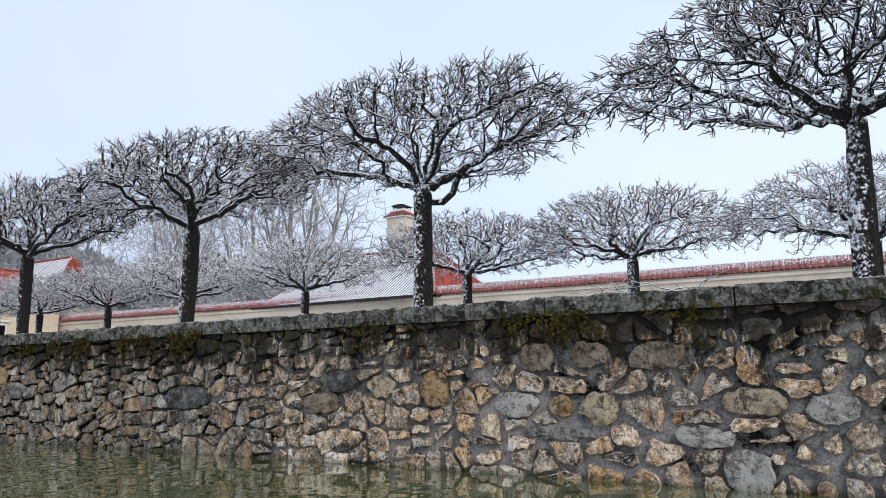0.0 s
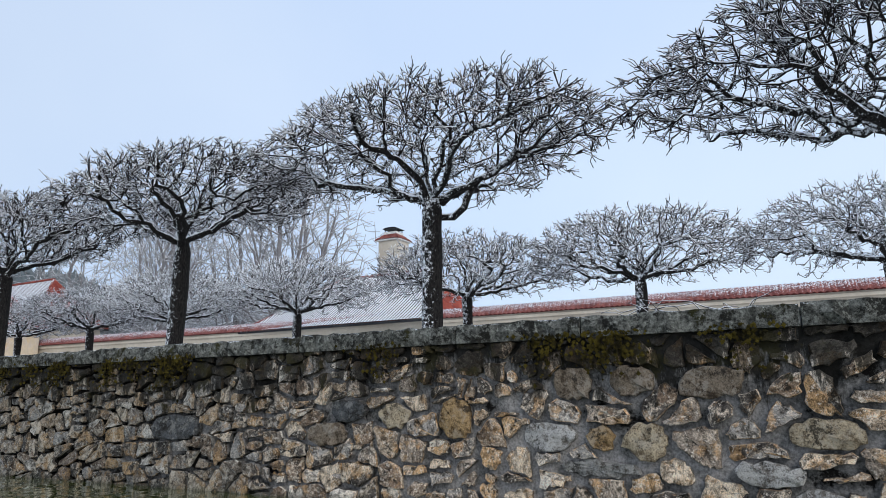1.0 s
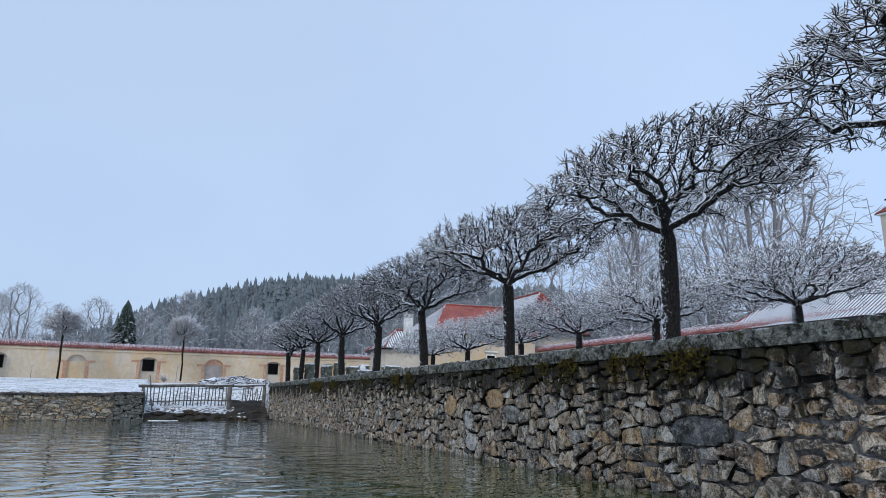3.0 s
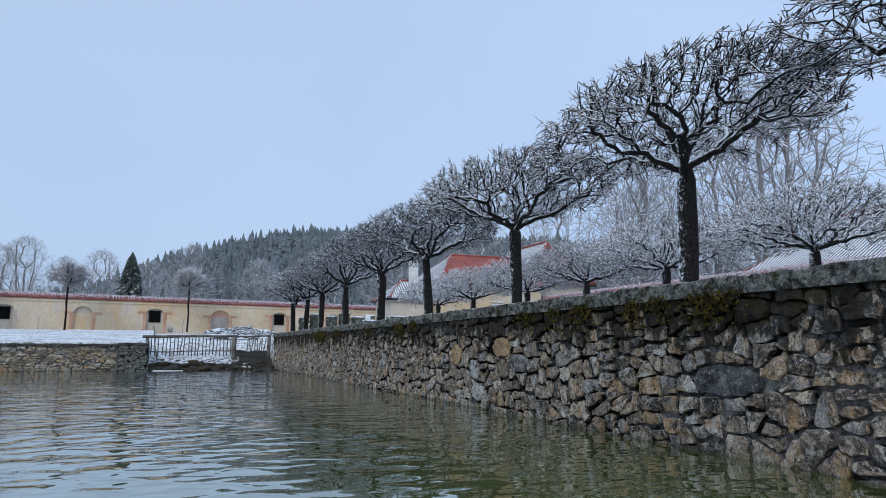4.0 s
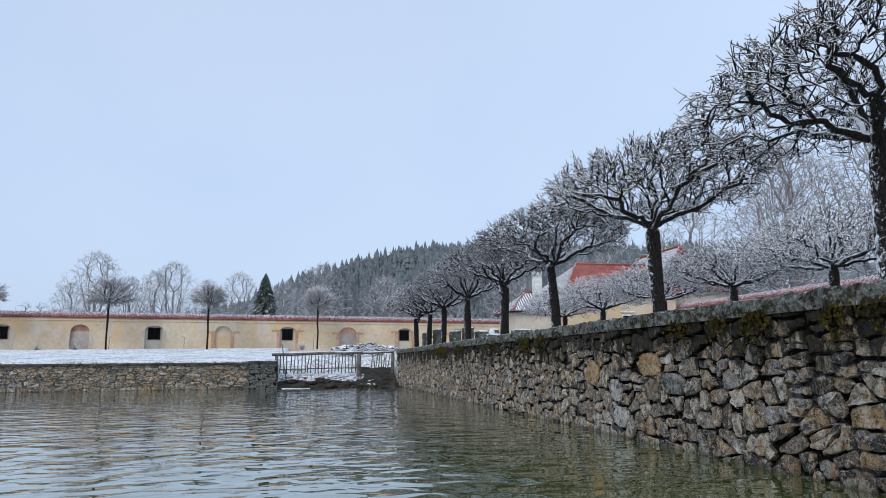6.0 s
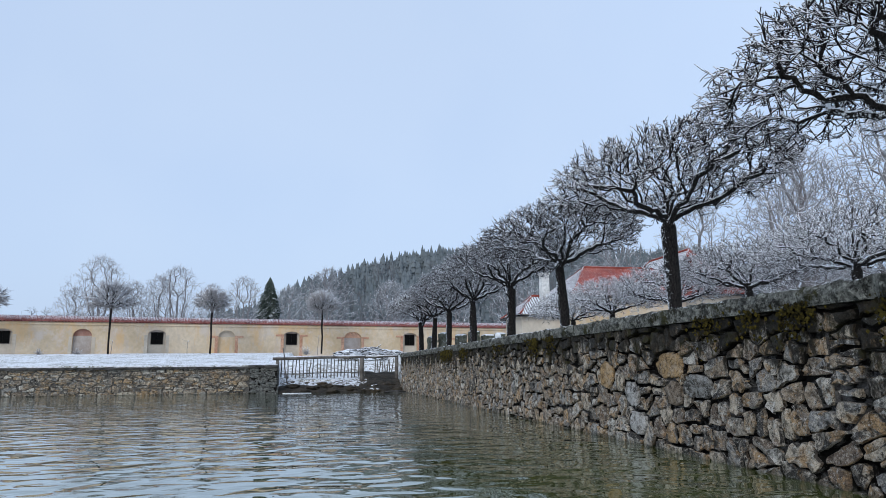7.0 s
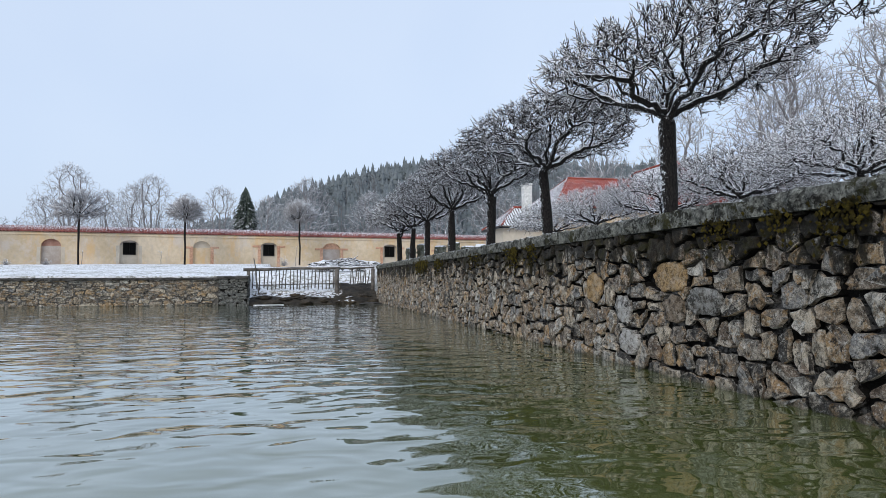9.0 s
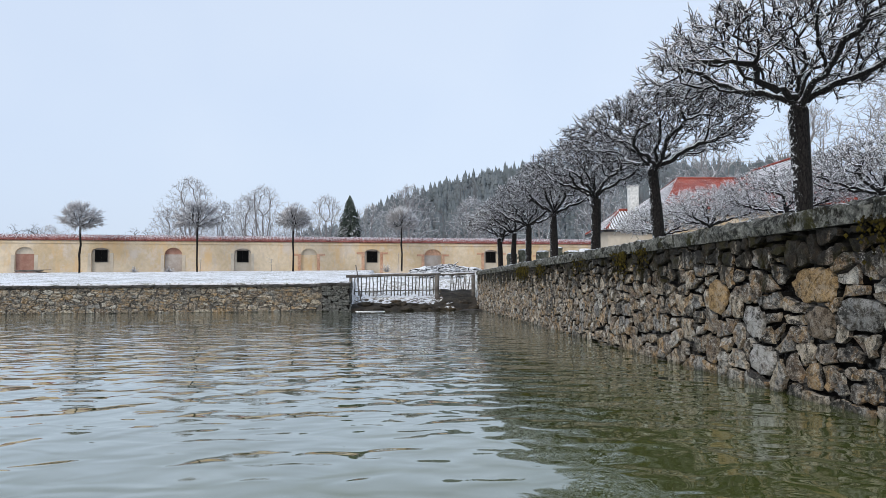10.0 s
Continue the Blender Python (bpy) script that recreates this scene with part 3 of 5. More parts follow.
# ---- ground, water ----
def ground_height(x, y):
    if -34 < x < 5.7 and -16 < y < 38.5:
        return -1.0
    if x >= 5.7:
        return 1.9 + 0.12 * min(1, max(0, (x - 6) / 20)) if y < 50 else 1.9 + 0.03 * min(y - 50, 30)
    far = max(0.0, y - 38.5)
    if y >= 38.5 and -0.7 <= x < 5.7:
        return -0.3 if far < 1.2 else min(1.4 + far * 0.03, 0.4 + (far - 1.2) * 0.35)
    if y >= 38.5:
        return 1.36 + min(far, 90) * 0.04
    return 1.3


xs = sorted(set([-900, -400, -200, -120, -80, -60, -45, -34.4, -33.9, -28, -22, -16, -10, -5, -2.5, -0.8, -0.6, 0.5, 1.5, 2.5, 3.5, 4.5, 5.4, 5.66, 5.76, 7, 9, 12, 17, 24, 34, 60, 120, 200, 400, 900]))
ys = sorted(set([-900, -400, -150, -60, -30, -16.4, -15.9, -8, 0, 8, 16, 24, 32, 38.3, 38.6, 39, 39.6, 40.2, 41, 42, 43, 45, 48, 52, 56, 60, 65, 70, 75, 80, 90, 110, 150, 200, 400, 900]))
gv = [(x, y, ground_height(x, y) + (0.05 * noise.noise(Vector((x * 0.4, y * 0.4, 0))) if y > 38.5 and abs(x) < 60 and y < 90 else 0)) for y in ys for x in xs]
nx = len(xs)
gf = [(j * nx + i, j * nx + i + 1, (j + 1) * nx + i + 1, (j + 1) * nx + i) for j in range(len(ys) - 1) for i in range(nx - 1)]
tagged(piece("ground", gv, gf, MAT["snow"]), "snow-covered meadow and garden ground around the pond", "ground", kind="structure")
tagged(piece("water", [(-34, -16, 0), (5.62, -16, 0), (5.62, 38.6, 0), (-34, 38.6, 0)], [(0, 1, 2, 3)], MAT["water"]), "murky olive-green rippled pond water", "water", kind="structure")


# ---- rubble walls ----
def clip(poly, px, py, nx_, ny_):
    """Keeps the part of poly behind the line through (px, py) with that normal."""
    out = []
    for k, (ax, ay) in enumerate(poly):
        bx, by = poly[(k + 1) % len(poly)]
        da = (ax - px) * nx_ + (ay - py) * ny_
        db = (bx - px) * nx_ + (by - py) * ny_
        if da <= 0:
            out.append((ax, ay))
        if da * db < 0:
            f = da / (da - db)
            out.append((ax + (bx - ax) * f, ay + (by - ay) * f))
    return out


def rubble_cells(rng, length, height, row, wide, joint, flat=1.35, big=(), loose=None):
    """Irregular stone outlines that fill length x height, as (u, v) polygons with joints between them."""
    seeds = []
    v, rows = 0.0, 0
    while v < height - row * 0.4:
        h = row * rng.uniform(0.65, 1.4)
        u = -rng.uniform(0, wide)
        while u < length:
            w = wide * rng.choice((0.45, 0.7, 1.0, 1.3, 1.75)) * rng.uniform(0.85, 1.15)
            if rng.uniform() < 0.26:
                seeds += [(u + w * 0.4, v + h * 0.22), (u + w * 0.55, v + h * 0.78)]
            else:
                seeds.append((u + w * rng.uniform(0.35, 0.65), v + h * rng.uniform(0.1, 0.9)))
            u += w
        v += h
    inside = lambda u, v, k: math.hypot((u - big[k][0]) / (big[k][2] / 2), (v - big[k][1]) / (big[k][3] / 2))
    seeds = [q for q in seeds if all(inside(*q, k) > 1.22 for k in range(len(big)))]
    pts = np.array(seeds)
    pts[:, 1] *= flat
    cells = []
    for k, (x, y) in enumerate(pts):
        near = np.where((abs(pts[:, 0] - x) < wide * 2.6) & (abs(pts[:, 1] - y) < wide * 2.6))[0]
        poly = [(0, 0), (length, 0), (length, height * flat), (0, height * flat)]
        if not (0 <= x <= length):
            continue
        for j in near:
            if j == k:
                continue
            ox, oy = pts[j]
            dx, dy = ox - x, oy - y
            n = (math.copysign(abs(dx) ** 2.2, dx), math.copysign(abs(dy) ** 2.2, dy))
            d = math.hypot(*n) or 1e-6
            n = (n[0] / d, n[1] / d)
            f = (dx * n[0] + dy * n[1]) / 2 - joint * (loose(x) if loose else 1.0) * rng.choice((0.12, 0.3, 0.5, 0.8, 1.2))
            poly = clip(poly, x + n[0] * f, y + n[1] * f, *n)
            if len(poly) < 3:
                break
        # stop at the edge of a large stone, along its tangent
        for bu, bv, bw, bh in big:
            if len(poly) < 3 or abs(bu - x) > wide * 2 + bw or abs(bv - y / flat) > wide * 2 + bh:
                continue
            du, dv = (x - bu) / (bw / 2), (y / flat - bv) / (bh / 2)
            d = math.hypot(du, dv)
            g = joint * 0.6
            n = (-du / d / (bw / 2), -dv / d / (bh / 2) / flat)
            k = math.hypot(*n)
            poly = clip(poly, bu + du / d * (bw / 2 + g), (bv + dv / d * (bh / 2 + g)) * flat, n[0] / k, n[1] / k)
        if len(poly) < 3:
            continue
        poly = [(a, b / flat) for a, b in poly]
        cu, cv = sum(a for a, _ in poly) / len(poly), sum(b for _, b in poly) / len(poly)
        area = abs(sum(poly[i][0] * poly[(i + 1) % len(poly)][1] - poly[(i + 1) % len(poly)][0] * poly[i][1] for i in range(len(poly)))) / 2
        if area > 0.004:
            cells.append((cu, cv, area, poly))
    for bu, bv, bw, bh in big:
        turn, sides = rng.uniform(0, 6.28), int(rng.integers(6, 9))
        poly = []
        for k in range(sides):
            a = turn + 2 * math.pi * (k + rng.uniform(-0.22, 0.22)) / sides
            c, s_ = math.cos(a), math.sin(a)
            r = (abs(c) ** 3 + abs(s_) ** 3) ** (-1 / 3) * rng.uniform(0.94, 1.06)
            poly.append((bu + bw / 2 * c * r, min(height, max(0.0, bv + bh / 2 * s_ * r))))
        cells.append((bu, bv, bw * bh * 0.8, poly))
    return cells


def stone_mesh(rng, poly, cu, cv, proud):
    """A rough block with a nearly flat, uneven face: local u, v and w (out of the wall)."""
    ring = []
    for k in range(len(poly)):
        a, b = poly[k], poly[(k + 1) % len(poly)]
        ln = math.hypot(b[0] - a[0], b[1] - a[1])
        cut = min(0.36, rng.uniform(0.012, 0.05) / max(ln, 0.02))
        ring.append((a[0] + (b[0] - a[0]) * cut, a[1] + (b[1] - a[1]) * cut))
        for q in range(int(ln / 0.09)):
            f = cut + (1 - 2 * cut) * (q + 1) / (int(ln / 0.09) + 1)
            ring.append((a[0] + (b[0] - a[0]) * f, a[1] + (b[1] - a[1]) * f))
        ring.append((b[0] - (b[0] - a[0]) * cut, b[1] - (b[1] - a[1]) * cut))
    ring = [(u + rng.normal() * 0.011, v + rng.normal() * 0.011) for u, v in ring]
    n = len(ring)
    verts, faces = [], []
    tilt = rng.normal(size=2) * 0.055
    off = Vector(rng.uniform(0, 50, 3))
    for scale, depth in ((1.0, -0.6), (1.0, 0.52), (0.98, 0.88), (0.91, 1.0), (0.5, 1.04)):
        for u, v in ring:
            du, dv = (u - cu) * scale, (v - cv) * scale
            w = proud * depth
            if depth > 0:
                w += tilt[0] * du + tilt[1] * dv + 0.03 * noise.noise(Vector((du * 8, dv * 8, 0)) + off) + 0.02 * noise.noise(Vector((du * 24, dv * 24, 3)) + off)
            verts.append((du, dv, w))
    for r in range(4):
        for k in range(n):
            k2 = (k + 1) % n
            faces.append((r * n + k, r * n + k2, (r + 1) * n + k2, (r + 1) * n + k))
    verts.append((0, 0, proud * 1.05 + 0.022 * noise.noise(off)))
    c = len(verts) - 1
    faces += [(4 * n + k, 4 * n + (k + 1) % n, c) for k in range(n)]
    return verts, faces


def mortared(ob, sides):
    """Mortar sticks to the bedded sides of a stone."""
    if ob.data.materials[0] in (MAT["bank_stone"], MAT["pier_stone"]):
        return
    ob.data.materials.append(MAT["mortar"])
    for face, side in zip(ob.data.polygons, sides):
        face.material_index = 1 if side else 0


def lay_stones(cells, to_world, parent, mat, rng, keep, proud, special=()):
    """The stones that keep() picks become pieces of their own, the rest one joined part."""
    picked = [c for c in sorted(cells, key=lambda q: -q[2]) if keep(c)][:300]
    ids = {id(c) for c in picked}
    left = [c for c in cells if id(c) not in ids]
    rv, rf, sides = [], [], []
    tones = {}
    for (su, sv, tone) in special:
        best = min(cells, key=lambda c: math.hypot(c[0] - su, c[1] - sv))
        tones[id(best)] = tone
    for c in cells:
        cu, cv, area, poly = c
        vs, fs = stone_mesh(rng, poly, cu, cv, proud * rng.uniform(0.78, 1.18))
        world_pts = [to_world(cu + a, cv + b, w) for a, b, w in vs]
        if id(c) in ids:
            o = to_world(cu, cv, 0)
            ob = piece("stone", [Vector(q) - o for q in world_pts], fs, tones.get(id(c), mat), parent, "", True, 32)
            ob.location = o
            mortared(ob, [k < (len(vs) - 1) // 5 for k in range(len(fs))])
        else:
            base = len(rv)
            rv += world_pts
            rf += [tuple(base + k for k in f) for f in fs]
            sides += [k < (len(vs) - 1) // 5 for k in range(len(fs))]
    if rv:
        rest = piece("rubble_stones", rv, rf, mat, parent, "", True, 32)
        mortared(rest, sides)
        tagged(rest, "grey and brown fieldstones set in mortar", kind="stuff")


FACE, TOP, Y0, Y1 = 5.53, 1.70, -7.0, 38.6
wall = thing("wall_east", "tall rubble retaining wall of mixed fieldstones with mossy coping", "wall", kind="structure")
box("wall_core", (FACE + 0.09, Y0, -1.0), (5.95, Y1, TOP), MAT["mortar"], wall)
_ny, _nz = 900, 38
_mv = []
for _i in range(_ny + 1):
    for _j in range(_nz + 1):
        _y, _z = Y0 + (Y1 - Y0) * _i / _ny, -0.15 + (TOP + 0.15) * _j / _nz
        _d = 0.045 * noise.noise(Vector((_y * 1.1, _z * 1.4, 3))) + 0.03 * noise.noise(Vector((_y * 4.0, _z * 4.5, 9))) + 0.012 * noise.noise(Vector((_y * 13, _z * 13, 1)))
        _mv.append((FACE - 0.012 + 0.01 + 0.042 * min(1, max(0, (_y - 3.5) / 5)) - max(-0.05, min(0.05, _d)), _y, _z))
_mf = [(_i * (_nz + 1) + _j, (_i + 1) * (_nz + 1) + _j, (_i + 1) * (_nz + 1) + _j + 1, _i * (_nz + 1) + _j + 1) for _i in range(_ny) for _j in range(_nz)]
piece("mortar_bed", _mv, _mf, MAT["mortar"], wall, "uneven grey mortar smeared between the stones", True)
rng = np.random.default_rng(5)
# the large stones that stand out: along the wall, height, width, tallness
BIG = [(2.89, 0.91, 0.43, 0.45, 'ochre'), (1.86, 0.75, 0.64, 0.30, 'pale'), (0.91, 0.71, 0.47, 0.37, 'cream'), (1.59, 1.26, 0.42, 0.35, 'brown'),
       (1.02, 1.27, 0.50, 0.31, 'brown'), (0.32, 1.24, 0.62, 0.31, 'brown'), (1.34, 0.74, 0.29, 0.26, 'ochre'), (-0.55, 0.80, 0.67, 0.29, 'cream'),
       (-0.08, 0.47, 0.61, 0.23, 'pale'), (1.38, 0.46, 0.80, 0.16, 'grey'), (7.15, 0.79, 0.97, 0.36, 'slate'), (4.60, 0.73, 0.61, 0.29, 'brown'),
       (3.66, 0.95, 0.42, 0.30, 'cream'), (4.29, 1.00, 0.57, 0.29, 'slate'), (12.35, 1.15, 0.86, 0.38, 'ochre'), (11.66, 0.88, 0.61, 0.32, 'grey'),
       (12.25, 0.77, 0.46, 0.36, 'brown'), (14.29, 1.01, 0.51, 0.45, 'ochre'), (13.46, 0.74, 0.51, 0.40, 'pale'), (13.28, 0.32, 0.49, 0.38, 'pale'),
       (-1.19, 0.74, 0.48, 0.29, 'pale'), (-0.45, 0.17, 0.48, 0.45, 'pale')]
cells = rubble_cells(rng, Y1 - Y0, TOP + 0.1, 0.215, 0.34, 0.034, 1.12, [(u - Y0, v + 0.1, w * 0.94, h * 0.94) for u, v, w, h, _ in BIG], lambda u: 1.35 if u < 10.5 else 0.9)
lay_stones(cells, lambda u, v, w: Vector((FACE - w, Y0 + u, v - 0.1)), wall, MAT["stone"], rng, lambda c: 5.4 < c[0] < 22, 0.085, [(u - Y0, v + 0.1, MAT[k]) for u, v, _, _, k in BIG])


def coping_run(parent, rng, start, end, at, mat, deep, thick, long_, lean=0.0):
    u = start
    while u < end - 0.2:
        w = min(long_ * rng.uniform(0.7, 1.5), end - u)
        bm = bmesh.new()
        a, b = at(u + 0.008), at(u + w - 0.008)
        n = max(2, int(w / 0.12))
        rings = []
        for k in range(n + 1):
            f = k / n
            jig = [rng.normal() * 0.016 for _ in range(6)]
            o = a[0].lerp(b[0], f)
            d, up = a[1], Vector((0, 0, 1))
            prof = ((0.0 + jig[0], 0.0), (-0.012 + jig[1], thick * 0.5), (0.012 + jig[2], thick - 0.018 + jig[3]), (0.045, thick + jig[4] * 0.5), (deep, thick), (deep, 0.0))
            rings.append([bm.verts.new(o + d * s + up * z) for s, z in prof])
        for k in range(n):
            for q in range(6):
                q2 = (q + 1) % 6
                bm.faces.new((rings[k][q], rings[k][q2], rings[k + 1][q2], rings[k + 1][q]))
        bm.faces.new(rings[0])
        bm.faces.new(rings[-1])
        bmesh.ops.recalc_face_normals(bm, faces=bm.faces)
        part("coping_stone", bm, mat, parent, "")
        u += w


coping_run(wall, rng, Y0, Y1, lambda u: (Vector((FACE - 0.115, u, TOP)), Vector((1, 0, 0))), MAT["coping"], 0.62, 0.2, 1.5)

# moss cushions under the coping
mv, mf = [], []
for k in range(170):
    y = rng.uniform(-4, 30)
    if math.sin(y * 1.9) + math.sin(y * 0.73 + 1) < 0.2:
        continue
    for q in range(int(rng.integers(20, 90))):
        c = Vector((FACE - 0.10 - rng.uniform(0, 0.04), y + rng.normal() * 0.13, TOP - abs(rng.normal()) * 0.17 + 0.05))
        s = rng.uniform(0.009, 0.027)
        base = len(mv)
        for e in ((1, 0, 0), (-1, 0, 0), (0, 1, 0), (0, -1, 0), (0, 0, 1), (0, 0, -1)):
            mv.append(c + Vector(e) * s * rng.uniform(0.7, 1.3))
        mf += [(base + a, base + b, base + d) for a in (0, 1) for b, d in ((2, 4), (4, 3), (3, 5), (5, 2))]
tagged(piece("moss", mv, mf, MAT["moss"], None, "", True), "dark olive moss cushions hanging under the coping", "moss", kind="stuff")

# low wall along the far bank, with its end pier
bank = thing("wall_north", "low rubble bank wall of flat stones with a dark coping", "wall", kind="structure")
BX0, BX1, BY = -34.0, -2.05, 38.25
box("wall_core", (BX0, BY, -1.0), (BX1 + 0.1, BY + 0.45, 1.2), MAT["bank_mortar"], bank)
rng = np.random.default_rng(9)
cells = rubble_cells(rng, BX1 - BX0, 1.25, 0.19, 0.55, 0.03, 2.4)
lay_stones(cells, lambda u, v, w: Vector((BX0 + u, BY - w, v - 0.03)), bank, MAT["bank_stone"], rng, lambda c: 14 < c[0] < 33, 0.045)
coping_run(bank, rng, BX0, BX1, lambda u: (Vector((u, BY - 0.12, 1.18)), Vector((0, 1, 0))), MAT["coping_dark"], 0.55, 0.12, 1.2)
pier = thing("pier", "square rubble pier ending the low bank wall", "pier", kind="structure")
box("pier_core", (-2.0, 37.72, -1.0), (-0.72, 38.9, 1.22), MAT["mortar"], pier)
cells = rubble_cells(rng, 1.28, 1.25, 0.15, 0.5, 0.03, 2.4)
lay_stones(cells, lambda u, v, w: Vector((-2.0 + u, 37.72 - w, v - 0.03)), pier, MAT["pier_stone"], rng, lambda c: True, 0.045)
cells = rubble_cells(rng, 1.15, 1.25, 0.15, 0.5, 0.03, 2.4)
lay_stones(cells, lambda u, v, w: Vector((-0.72 + w, 37.72 + u, v - 0.03)), pier, MAT["pier_stone"], rng, lambda c: True, 0.045)
coping_run(pier, rng, -2.08, -0.62, lambda u: (Vector((u, 37.63, 1.22)), Vector((0, 1, 0))), MAT["coping_dark"], 1.3, 0.14, 0.8)


# ---- garden walls with niches ----
def arch_front(w, z0, z1, cx, hw, low, spring, rise, depth):
    """One wall bay (x from 0 to w, front at y = 0) with an arched recess: verts and faces."""
    v, f = [], []

    def quad(*pts):
        b = len(v)
        v.extend(pts)
        f.append((b, b + 1, b + 2, b + 3))
    quad((0, 0, z0), (cx - hw, 0, z0), (cx - hw, 0, z1), (0, 0, z1))
    quad((cx + hw, 0, z0), (w, 0, z0), (w, 0, z1), (cx + hw, 0, z1))
    if low > z0:
        quad((cx - hw, 0, z0), (cx + hw, 0, z0), (cx + hw, 0, low), (cx - hw, 0, low))
        quad((cx - hw, 0, low), (cx + hw, 0, low), (cx + hw, depth, low), (cx - hw, depth, low))
    quad((cx - hw, 0, low), (cx - hw, depth, low), (cx - hw, depth, spring), (cx - hw, 0, spring))
    quad((cx + hw, depth, low), (cx + hw, 0, low), (cx + hw, 0, spring), (cx + hw, depth, spring))
    n = 10
    arc = [(cx - hw * math.cos(math.pi * k / n), spring + rise * math.sin(math.pi * k / n)) for k in range(n + 1)]
    for (xa, za), (xb, zb) in zip(arc, arc[1:]):
        quad((xa, 0, za), (xb, 0, zb), (xb, 0, z1), (xa, 0, z1))
        quad((xb, 0, zb), (xa, 0, za), (xa, depth, za), (xb, depth, zb))
    back = [(cx - hw, depth, low), (cx + hw, depth, low)] + [(x, depth, z) for x, z in reversed(arc)]
    return v, f, back, arc


def tile_cap(length, half, rise, step=0.28, over=0.2):
    """A saddle of barrel tiles along x, built as two ribbed slopes."""
    v, f = [], []
    n = int(length / step) * 4
    for k in range(n + 1):
        x = length * k / n
        r = 0.085 * abs(math.sin(math.pi * k / 4))
        v += [(x, -over, r - 0.02), (x, half, rise + r * 0.6), (x, 2 * half + over, r - 0.02)]
    for k in range(n):
        a = 3 * k
        f += [(a, a + 3, a + 4, a + 1), (a + 1, a + 4, a + 5, a + 2)]
    return v, f


def garden_wall(name, origin, angle, first, bays, pitch, z0, z1, plaster, kinds, label, snowy):
    """Bays of a rendered wall with arched recesses under a tiled saddle."""
    w = thing(name, label, "wall", kind="structure")
    m = Matrix.Translation(origin) @ Matrix.Rotation(angle, 4, "Z")

    def tr(pts):
        return [m @ Vector(q) for q in pts]
    total = bays * pitch
    box_pts = [(0, 0.36, z0), (total, 0.36, z0), (total, 0.36, z1), (0, 0.36, z1), (0, 0.6, z0), (total, 0.6, z0), (total, 0.6, z1), (0, 0.6, z1)]
    piece("wall_core", tr(box_pts), [(0, 1, 2, 3), (4, 7, 6, 5), (3, 2, 6, 7), (0, 3, 7, 4), (1, 5, 6, 2)], plaster, w)
    for k in range(bays):
        kind = kinds[k % len(kinds)]
        x = k * pitch
        hw, low, spring = (0.82, z0 + 1.0, z0 + 2.15) if kind == "w" else (0.82, z0, z0 + 1.95)
        hw = 0.95 if kind == "p" else hw
        rise = 0.42 if kind == "w" else 0.66
        v, f, back, arc = arch_front(pitch, z0, z1, pitch / 2, hw, low if kind != "w" else z0, spring, rise, 0.3)
        piece("wall_bay", tr([(a + x, b, c) for a, b, c in v]), f, plaster, w)
        low_tone, top_tone = {"w": ("plaster_pale", "panel_grey"), "r": ("panel_red", "plaster_pale"), "t": ("panel_grey", "panel_red"), "g": ("plaster", "plaster_pale"), "p": ("panel_grey", "pinkish")}[kind]
        flat = [(a + x, b - 0.004, c) for a, b, c in back]
        piece("niche_panel", tr([flat[0], flat[1], flat[2], flat[-1]]), [(0, 1, 2, 3)], MAT[low_tone], w, "faded plaster panel in an arched niche")
        piece("tympanum", tr(flat[2:]), [tuple(range(len(flat) - 2))], MAT[top_tone], w, "arched field over the niche panel")
        c = x + pitch / 2
        if kind == "w":
            bm = bmesh.new()
            box_bm(bm, (c - 0.58, 0.2, z0 + 1.16), (c + 0.58, 0.29, z0 + 2.38), 0.02)
            bm.transform(m)
            fr = part("window_frame", bm, MAT["old_wood"], w, "weathered dark window frame")
            # flat black panels stand for the shade inside the open window
            bm = bmesh.new()
            for (a, b) in ((c - 0.545, c - 0.004), (c + 0.004, c + 0.545)):
                box_bm(bm, (a, 0.17, z0 + 1.2), (b, 0.196, z0 + 2.34), 0.01)
            bm.transform(m)
            part("shutter", bm, MAT["void"], fr, "black panels painted as the unlit dark of the window opening")
        # painted surround: imposts and jambs a little proud
        bm = bmesh.new()
        for s in (-1, 1):
            o = c + s * (hw + 0.17)
            box_bm(bm, (o - 0.15, -0.03, z0), (o + 0.15, -0.002, spring - 0.1), 0.0)
            e = c + s * (hw + 0.42)
            if kind in "pg" or (kind == "w" and k >= 9):
                box_bm(bm, (e - 0.42, -0.07, spring - 0.1), (e + 0.42, -0.002, spring + 0.1), 0.012)
        bm.transform(m)
        part("surround", bm, MAT["plaster_pale" if kind in "wrt" and k < 9 else "pinkish"], w, "faded painted surround")
    bm = bmesh.new()
    box_bm(bm, (0, -0.1, z1 - 0.28), (total, -0.003, z1 - 0.1), 0.02)
    bm.transform(m)
    part("cornice", bm, plaster, w, "plaster cornice under the tiles")
    v, f = tile_cap(total, 0.36, 0.58)
    tagged(piece("tile_cap", tr([(a, b, c + z1) for a, b, c in v]), f, snowy, w, "", True), "saddle of red barrel tiles touched with snow", kind="stuff")
    return w


ang = math.atan2(0.158, 0.9874)
k0 = 4
org = Vector((-32.7, 71.97, 0)) - Vector((math.cos(ang), math.sin(ang), 0)) * (6.6 * (k0 + 0.5) + 0.75)
garden_wall("wall_far", org, ang, 0, 14, 6.6, 2.55, 5.8, MAT["plaster"], "rwgwrwtwgwpwgw", "ochre rendered garden wall with arched niches and red tile cap", MAT["cap_tile"])
garden_wall("wall_garden", Vector((32.9, 57.2, 0)), 0.04 - math.pi / 2, 0, 12, 6.52, 2.3, 5.55, MAT["plaster_pale"], "g", "pale rendered garden wall with arched niches and red tile cap", MAT["cap_tile"])

